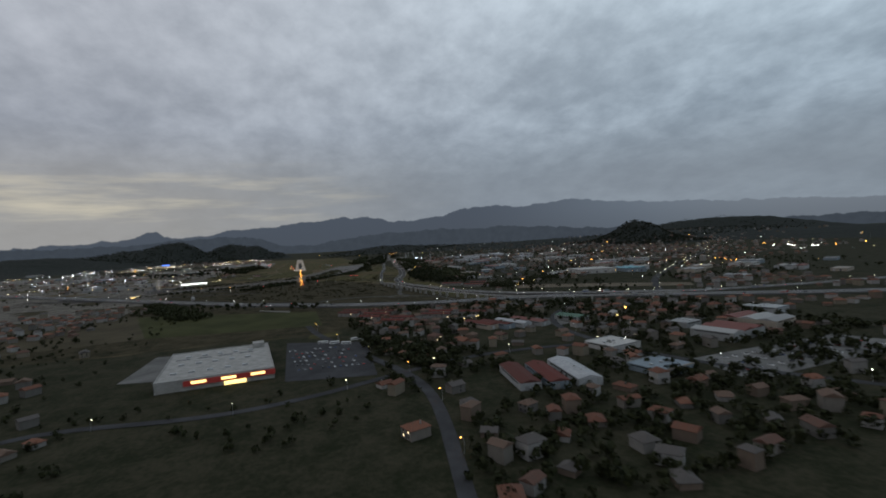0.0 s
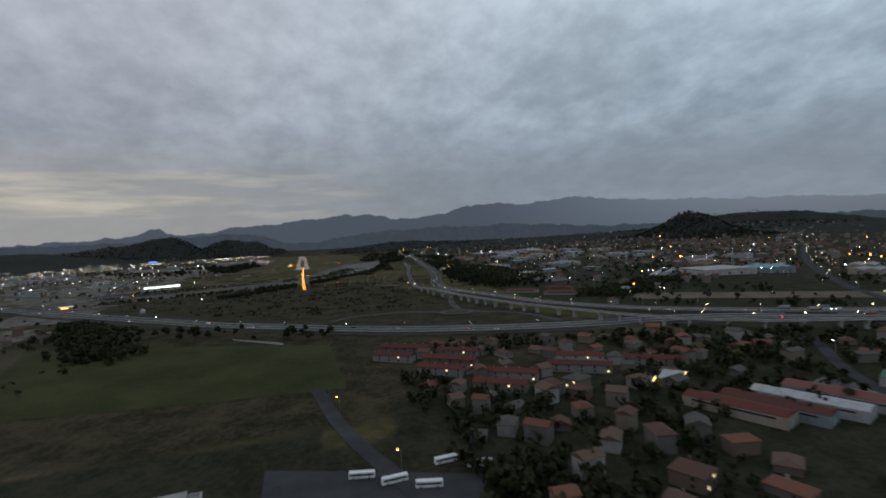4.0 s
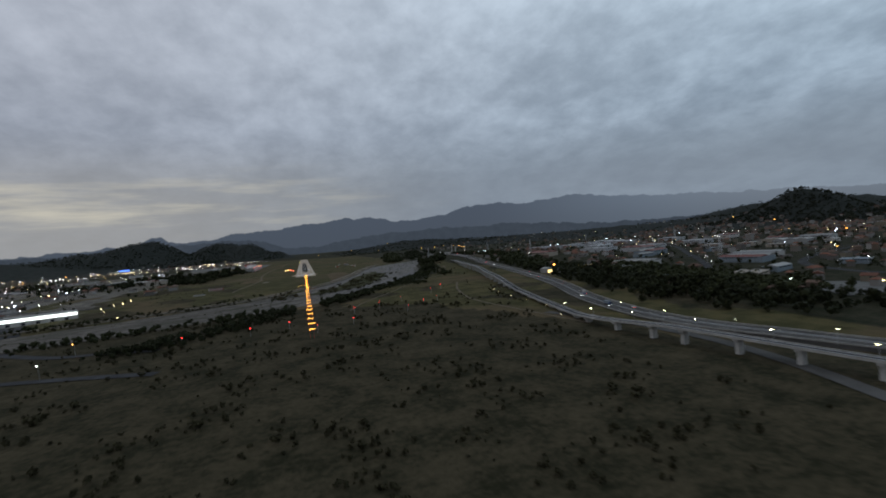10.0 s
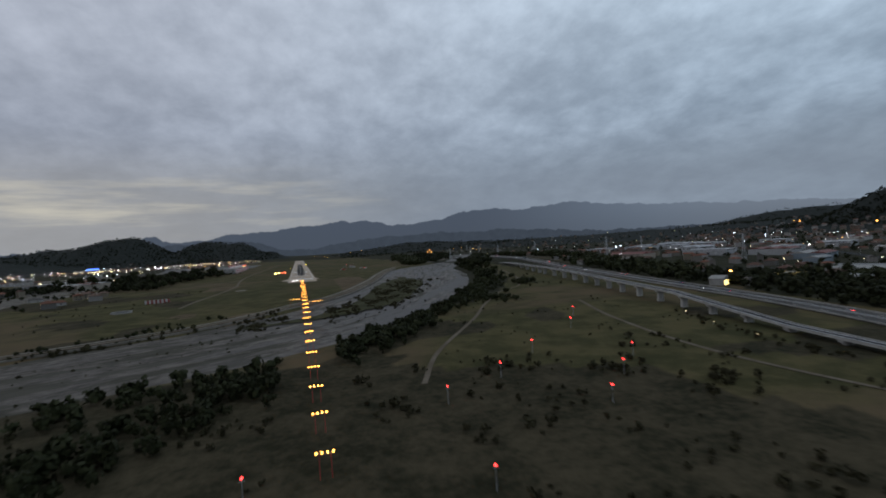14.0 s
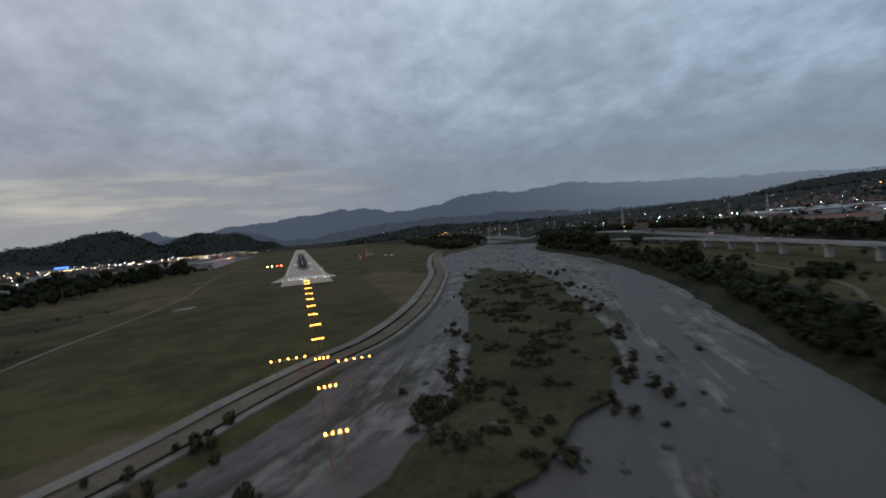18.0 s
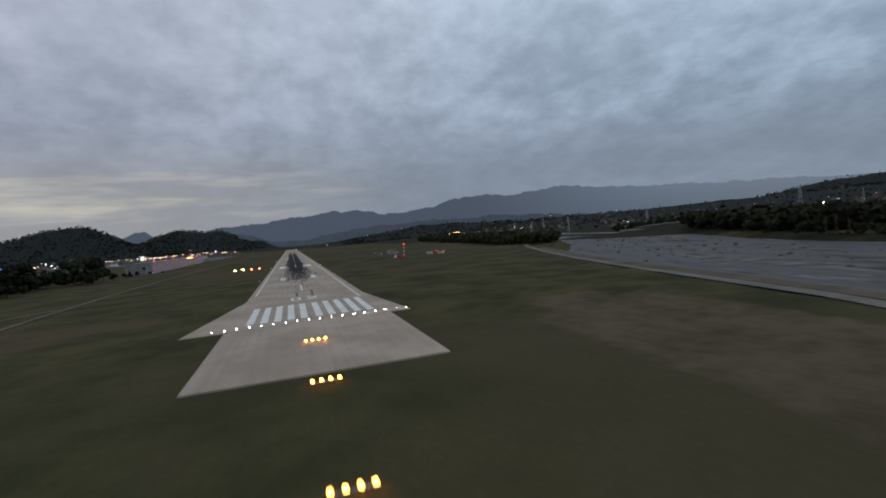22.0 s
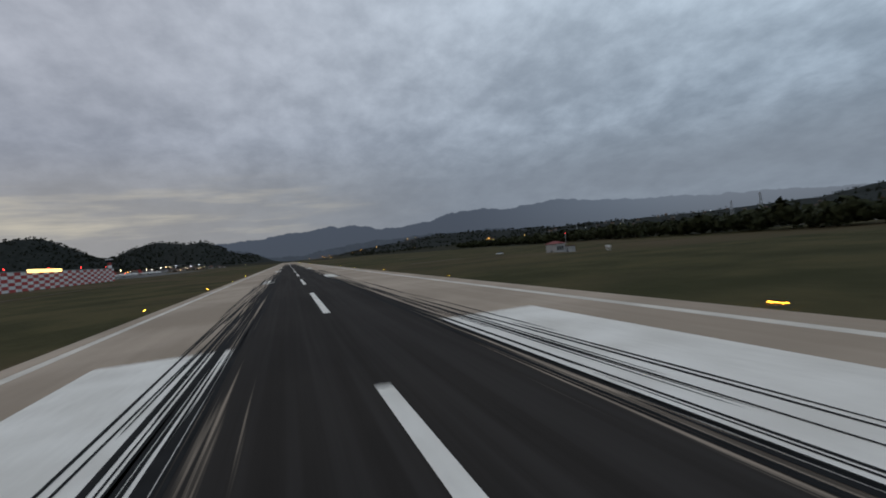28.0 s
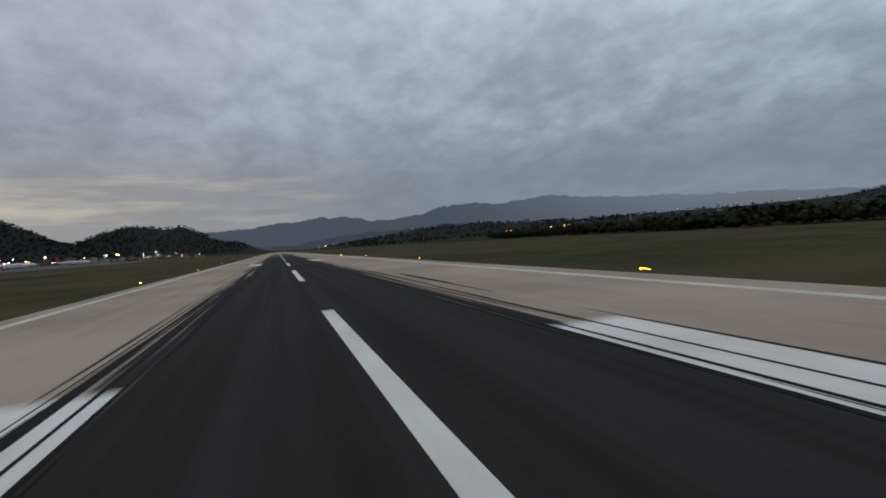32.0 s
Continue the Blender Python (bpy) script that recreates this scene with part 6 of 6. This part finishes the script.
def bus():
    t = thing("bus", "white single-deck bus parked in a yard", "bus", "parked buses")
    part("body", Geo().box(-1.25, 1.25, -5.8, 5.8, 0.4, 3.0, 0.03), WHITE, t)
    part("window_band", Geo().box(-1.28, 1.28, -5.2, 5.2, 1.5, 2.4), GLASS_DARK, t)
    for s in (-1, 1):
        for e in (-3.4, 3.6):
            part("wheel", Geo().tube((1.0 * s, e, 0.48), (1.27 * s, e, 0.48), 0.48, n=8), RUBBER, t)
    return t


buses, bus_used = [bus()], [False]
for k in range(22):
    x, y = 618 + 15 * (k % 11) + 13 * (k // 11), -945 + 13.5 * (k % 11) - 12 * (k // 11)
    put(buses, bus_used, 0, at(x + rnd.uniform(-1, 1), y, None, 70 + rnd.uniform(-3, 3)))
for k in range(5):
    put(buses, bus_used, 0, at(20 + 13 * k, -1474 - 9 * (k % 3), None, 75 + 20 * (k % 2) + rnd.uniform(-4, 4)))


def pylon():
    t = thing("power_pylon", "tall grey lattice power pylon with three crossarms", "pylon", "power pylons")
    g, h, w = Geo(), 38.0, 6.0
    for k in range(7):
        z0, z1 = h * k / 7, h * (k + 1) / 7
        a, b = w * (1 - 0.86 * k / 7) / 2, w * (1 - 0.86 * (k + 1) / 7) / 2
        for sx, sy in ((-1, -1), (1, -1), (1, 1), (-1, 1)):
            g.tube((sx * a, sy * a, z0 - (2 if k == 0 else 0)), (sx * b, sy * b, z1), 0.16, n=4)
            g.tube((sx * a, sy * a, z0), (-sx * b, sy * b, z1), 0.09, n=4).tube((sx * a, sy * a, z0), (sx * b, -sy * b, z1), 0.09, n=4)
    part("tower", g, METAL, t)
    for z, l in ((25, 5.5), (30, 4.5), (35, 3.5)):
        part("crossarm", Geo().tube((-l, 0, z), (l, 0, z), 0.14, n=4).tube((-l, 0, z), (0, 0, z + 1.8), 0.1, n=4).tube((l, 0, z), (0, 0, z + 1.8), 0.1, n=4), METAL, t)
    return t


py = pylon()
spots = [(640, 880), (560, 520), (545, 260), (560, 0), (610, -250), (680, -470), (760, -690), (860, -900), (740, 1250), (850, 1600), (470, 700), (1050, 500), (1150, 150)]
py.matrix_world = at(*spots[0], None, 20)
for p in spots[1:]:
    copy_thing(py, at(*p, None, 20))


# ---- trees and scrub ----
def clump_mesh(rs, blobs, leaves, size):
    """Leaf sprays (bent quads) spread through a few rounded masses, with gaps."""
    c, r = np.array([b[:3] for b in blobs]), np.array([b[3] for b in blobs])
    k = rs.choice(len(blobs), leaves, p=r ** 2 / (r ** 2).sum())
    d = rs.normal(size=(leaves, 3))
    d /= np.linalg.norm(d, axis=1)[:, None]
    p = c[k] + d * (r[k] * rs.uniform(0.55, 1.08, leaves))[:, None]
    u = rs.normal(size=(leaves, 3))
    u -= d * (u * d).sum(1)[:, None] * 0.6
    u /= np.linalg.norm(u, axis=1)[:, None]
    w = np.cross(d, u)
    s = (size * rs.uniform(0.6, 1.3, leaves))[:, None]
    v = np.stack([p - u * s - w * s * 0.6, p + u * s * 0.8 - w * s * 0.7, p + u * s + w * s * 0.6 + d * s * 0.3, p - u * s * 0.7 + w * s * 0.8], 1).reshape(-1, 3)
    f = np.arange(leaves * 4).reshape(-1, 4)
    return v, f


def tree(rs, h, spread, label, tall=False):
    t = thing("tree", label, "tree", "trees")
    g = Geo().tube((0, 0, -0.8), (0.1, 0, h * 0.45), 0.28, 0.18, 7)
    blobs = []
    for i in range(6):
        a = math.tau * i / 6 + rs.uniform(-0.4, 0.4)
        q = spread * rs.uniform(0.35, 0.62) * (0.55 if tall else 1)
        z = h * rs.uniform(0.42, 0.8)
        g.tube((0.1, 0, h * rs.uniform(0.25, 0.45)), (q * math.cos(a), q * math.sin(a), z), 0.12, 0.05, 5)
        blobs.append((q * math.cos(a), q * math.sin(a), z, spread * rs.uniform(0.34, 0.5)))
    blobs.append((0, 0, h * 0.8, spread * 0.5))
    part("trunk", g, BARK, t)
    v, f = clump_mesh(rs, blobs, 330, spread * 0.15)
    part("crown", mesh_of("crown", v.tolist(), f.tolist()), LEAVES, t)
    return t


rs = np.random.RandomState(5)
TREES = [tree(rs, 9, 4.2, "broad dark green tree with an uneven crown"), tree(rs, 7, 3.4, "small round dark green tree"), tree(rs, 12, 4.6, "tall dark green tree with gaps in its crown"), tree(rs, 13, 3.2, "slender tall poplar-like tree", True), tree(rs, 5, 3.0, "low bushy tree by the road")]
t_used = [False] * 5
BELTS = [  # line, width, number of trees, size
    ([(-225, 40), (-232, 160), (-215, 255), (-190, 357), (-205, 450)], 46, 70, 1.35),
    ([(-440, 200), (-360, 260), (-300, 390)], 70, 34, 1.3),
    ([(345, -770), (385, -640), (420, -520), (440, -430)], 60, 40, 1.0),
    ([(310, 300), (292, 120), (275, 0), (262, -110), (225, -225), (185, -290)], 26, 52, 1.05),
    ([(150, -352), (110, -405), (60, -470), (10, -530), (-60, -570)], 20, 34, 0.55),
    ([(-250, -1010), (-160, -1060), (-60, -1120), (30, -1160)], 40, 30, 0.9),
    ([(380, 700), (420, 1000), (480, 1500)], 60, 20, 1.0),
    ([(-192, 402), (-172, 432), (-148, 462)], 22, 14, 0.6),
]
for pts, wide, count, size in BELTS:
    line = smooth_line(pts, 6)
    for k in range(count):
        p = line[rnd.randrange(len(line))]
        x, y = p.x + rnd.gauss(0, wide * 0.36), p.y + rnd.gauss(0, wide * 0.36)
        if river_depth(x, y) < 0.3 and not (abs(x) < 14 and -760 < y < -20):
            put(TREES, t_used, rnd.randrange(5), at(x, y, None, rnd.uniform(0, 360), size * rnd.uniform(0.7, 1.25)))


def woods(name, label, spots, leaves, leaf=0.34, mat=None):
    """Many trees far from the way, joined: crowns only, with short stems."""
    V, F, n = [], [], 0
    for x, y, h in spots:
        if abs(x) < 14 and -760 < y < -20:  # the approach lamps stand in a cleared lane
            continue
        z = land(x, y) - 0.3
        r = h * rs.uniform(0.34, 0.5)
        bl = [(rs.uniform(-r, r) * 0.6, rs.uniform(-r, r) * 0.6, h * rs.uniform(0.35, 0.72), r * rs.uniform(0.5, 0.8)) for _ in range(4)]
        v, f = clump_mesh(rs, bl, leaves, r * leaf)
        V.append(v + np.array((x, y, z)))
        F.append(f + n)
        n += len(v)
    o = part(name, mesh_of(name, np.concatenate(V).tolist(), np.concatenate(F).tolist()), mat or LEAVES)
    return tagged(o, label, "trees", kind="stuff")


def spots_along(pts, wide, count, h0, h1, wet=0.2):
    line, out = smooth_line(pts, 8), []
    for k in range(count):
        p = line[rnd.randrange(len(line))]
        x, y = p.x + rnd.gauss(0, wide * 0.4), p.y + rnd.gauss(0, wide * 0.4)
        if river_depth(x, y) <= wet and min(np.hypot(xy[:, 0] - x, xy[:, 1] - y).min() - m * 0.75 for xy, m in LINE_XY[:3]) > 0:
            out.append((x, y, rnd.uniform(h0, h1)))
    return out


def hill_spots(area, count, h0, h1):
    """Trees spread over rising ground only."""
    x0, x1, y0, y1 = area
    out = []
    for k in range(count):
        x, y = rnd.uniform(x0, x1), rnd.uniform(y0, y1)
        if land(x, y) - steps(y, PLAIN) > 14:
            out.append((x, y, rnd.uniform(h0, h1)))
    return out


def thicket_spots(area, count, h0, h1, size=30.0, cut=0.08):
    """Scrub that gathers in ragged thickets with open ground between."""
    x0, x1, y0, y1 = area
    out = []
    for k in range(count):
        x, y = rnd.uniform(x0, x1), rnd.uniform(y0, y1)
        f = noise.noise((x / size, y / size, 11.0)) + 0.5 * noise.noise((x * 2.6 / size, y * 2.6 / size, 3.0))
        if f > cut and river_depth(x, y) < 0.05 and min(np.hypot(xy[:, 0] - x, xy[:, 1] - y).min() - m * 0.8 for xy, m in LINE_XY) > 0:
            out.append((x, y, rnd.uniform(h0, h1) * min(1.3, 0.7 + f)))
    return out


def spots_in(area, count, h0, h1):
    x0, x1, y0, y1 = area
    out = []
    while len(out) < count:
        x, y = rnd.uniform(x0, x1), rnd.uniform(y0, y1)
        if noise.noise((x / 160, y / 160, 5.0)) > -0.12 and river_depth(x, y) < 0.1 and min(np.hypot(xy[:, 0] - x, xy[:, 1] - y).min() - m for xy, m in LINE_XY) > 0:
            out.append((x, y, rnd.uniform(h0, h1)))
    return out


woods("river_scrub", "dark scrub and willows along the river banks", spots_along([(285, 120), (268, -20), (255, -130), (215, -240), (165, -330), (110, -410), (50, -490), (-30, -550), (-180, -600), (-420, -650)], 26, 560, 2.5, 8.0, 0.1) + spots_along([(-60, -352), (-130, -398), (-230, -445), (-360, -490)], 20, 130, 1.8, 4.5, 0.4), 60)
woods("bank_scrub", "dense dark bushes on the far river bank", spots_along([(258, 120), (246, 20), (236, -60), (222, -140), (204, -210), (178, -275), (150, -330), (120, -372)], 36, 620, 3.0, 8.0, 0.1), 90, 0.24)
woods("island_scrub", "dense low scrub on the river island", [p for p in spots_along([(144, -150), (124, -186), (106, -222), (92, -262), (68, -315), (36, -355), (-6, -382), (-38, -396)], 36, 2300, 1.5, 4.4, 9) if noise.noise((p[0] / 15, p[1] / 15, 4.0)) > 0.0] + spots_along([(118, -112), (112, -124)], 4, 9, 2.0, 4.0, 9) + spots_along([(140, -128), (128, -146)], 12, 30, 1.5, 3.2, 9), 100, 0.22, mat=SCRUB)
woods("south_bank_thicket", "thick dark bushes along the near river bank", spots_along([(-150, -690), (-95, -655), (-55, -606), (-10, -560), (30, -515), (66, -460), (108, -388), (150, -318)], 24, 620, 3.5, 8.5, 0.1), 90, 0.24)
woods("roadside_thicket", "dense dark trees between the highway and the workshops", spots_along([(420, -380), (398, -470), (382, -570), (368, -690), (372, -790), (400, -860)], 70, 700, 6, 12), 44)
woods("airfield_trees", "dark tree belt along the airfield boundary", spots_along([(-250, 30), (-262, 160), (-240, 270), (-215, 380), (-240, 470)], 60, 190, 8, 15) + spots_along([(-460, 180), (-380, 260), (-310, 400)], 80, 130, 8, 14), 50)
woods("highway_woods", "dark belt of trees beyond the highway", spots_along([(520, 560), (500, 300), (480, 60), (450, -130), (425, -260), (405, -360)], 56, 680, 8, 15), 44)
woods("river_terrace_woods", "tall dark trees on the terrace below the highway", spots_along([(322, 70), (352, 160), (396, 270), (430, 370), (468, 490), (520, 680)], 34, 760, 11, 18, 0.1), 44)
woods("field_edge_woods", "dark line of trees along the airfield edge", spots_along([(262, 330), (285, 450), (315, 620), (350, 850), (400, 1150), (470, 1600)], 34, 760, 10, 17, 0.1), 44)
woods("valley_woods", "dark tree belts along the valley floor", spots_along([(400, 350), (430, 600), (500, 900), (580, 1300), (700, 1900)], 90, 900, 7, 14) + spots_along([(-460, 150), (-600, 300), (-760, 520), (-860, 760)], 80, 200, 6, 12), 36)
woods("town_trees", "scattered dark trees between the houses", spots_in((380, 1500, -1300, 500), 1300, 5, 11) + spots_in((-1100, -280, -1500, 300), 420, 4, 9) + spots_in((60, 600, -1900, -1250), 1700, 5, 11) + spots_in((-600, 40, -1900, -1640), 260, 4, 8) + spots_in((-560, -200, -1620, -1000), 220, 3, 7), 30)
woods("hillside_woods", "dense woods over the round hill and ridges", hill_spots((1630, 2150, -40, 560), 1700, 8, 14) + spots_in((3600, 5200, 1500, 3300), 500, 12, 20) + spots_in((2200, 3300, 300, 1700), 500, 10, 18) + hill_spots((-1700, -620, 2350, 3250), 1500, 9, 15) + hill_spots((-1000, -150, 2750, 3750), 1200, 9, 15) + spots_in((700, 2000, 400, 2600), 500, 8, 14) + spots_in((250, 1500, 2200, 3500), 1000, 9, 15), 22, mat=HILL_LEAVES)
woods("embankment_trees", "thick dark trees between the highway and the bus yard", spots_along([(425, -1045), (470, -1050), (520, -1035), (560, -995), (600, -1010)], 46, 420, 5, 10), 50)
woods("bank_thicket", "dark thicket between the river and the path", spots_along([(124, -335), (146, -360), (168, -382)], 24, 240, 2.2, 5.0, 0.3) + spots_along([(236, -290), (244, -280)], 9, 26, 4, 8), 70)
woods("slope_woods", "tall dark trees between the highway and the town", spots_along([(480, -480), (452, -580), (428, -690), (424, -790)], 58, 460, 8, 13), 46)
woods("lot_trees", "dense dark trees behind the car park", spots_along([(92, -1510), (112, -1570), (120, -1640)], 34, 150, 7, 12), 60)
woods("field_copse", "thick dark copse at the corner of the sports field", spots_along([(-310, -905), (-255, -1000), (-215, -1090), (-190, -1150)], 44, 260, 6, 12), 60)
woods("bank_bushes", "low bushes between the bank road and the gravel", spots_along([(2, -312), (-22, -340), (-50, -374), (-95, -408), (-190, -446), (-330, -500)], 12, 170, 1.6, 4.2, 0.9), 60, mat=SCRUB)
woods("bed_scrub", "low scrub growing on the dry gravel", spots_along([(20, -420), (-60, -462), (-160, -505), (-300, -552), (-520, -610), (-800, -680)], 70, 420, 0.8, 2.6, 9), 40, mat=SCRUB)
woods("verge_bushes", "bushes along the foot of the highway", spots_along([(240, -525), (220, -572), (213, -630), (214, -690), (204, -765)], 9, 110, 1.5, 3.4), 60, mat=SCRUB)
woods("approach_scrub", "dark thickets around the outer approach lamps", thicket_spots((-160, 190, -1010, -570), 3200, 1.4, 4.0) + thicket_spots((-420, -150, -980, -640), 1200, 1.2, 3.4), 34, 0.36, SCRUB)


def river_rocks():
    """Boulders and small gravel heaps in the shallow bed."""
    g = Geo()
    for k in range(320):
        p = RIVER_PTS[int(rs.randint(0, len(RIVER_PTS)))]
        while not (-420 < p.y < 420 and p.x > -80):
            p = RIVER_PTS[int(rs.randint(0, len(RIVER_PTS)))]
        x, y, r = p.x + rs.normal() * 24, p.y + rs.normal() * 14, rs.uniform(0.35, 1.5)
        if river_depth(x, y) > 0.9:
            g.dome((x, y, steps(y, PLAIN) - dip(x, y) - 2.25), r, 7, 4, rs.uniform(0.35, 0.7))
    me = g.mesh("river_rocks")
    tagged(part("river_rocks", me, STONE), "dark boulders scattered over the shallow river bed", "rocks", kind="stuff")


river_rocks()
woods("meadow_scrub", "low scrub dotted over rough grass", thicket_spots((60, 235, -560, -400), 260, 0.8, 2.2) + spots_in((-260, -120, -330, -60), 40, 1.2, 3.0) + spots_in((200, 330, -330, 330), 90, 1.5, 4.0), 40, mat=SCRUB)
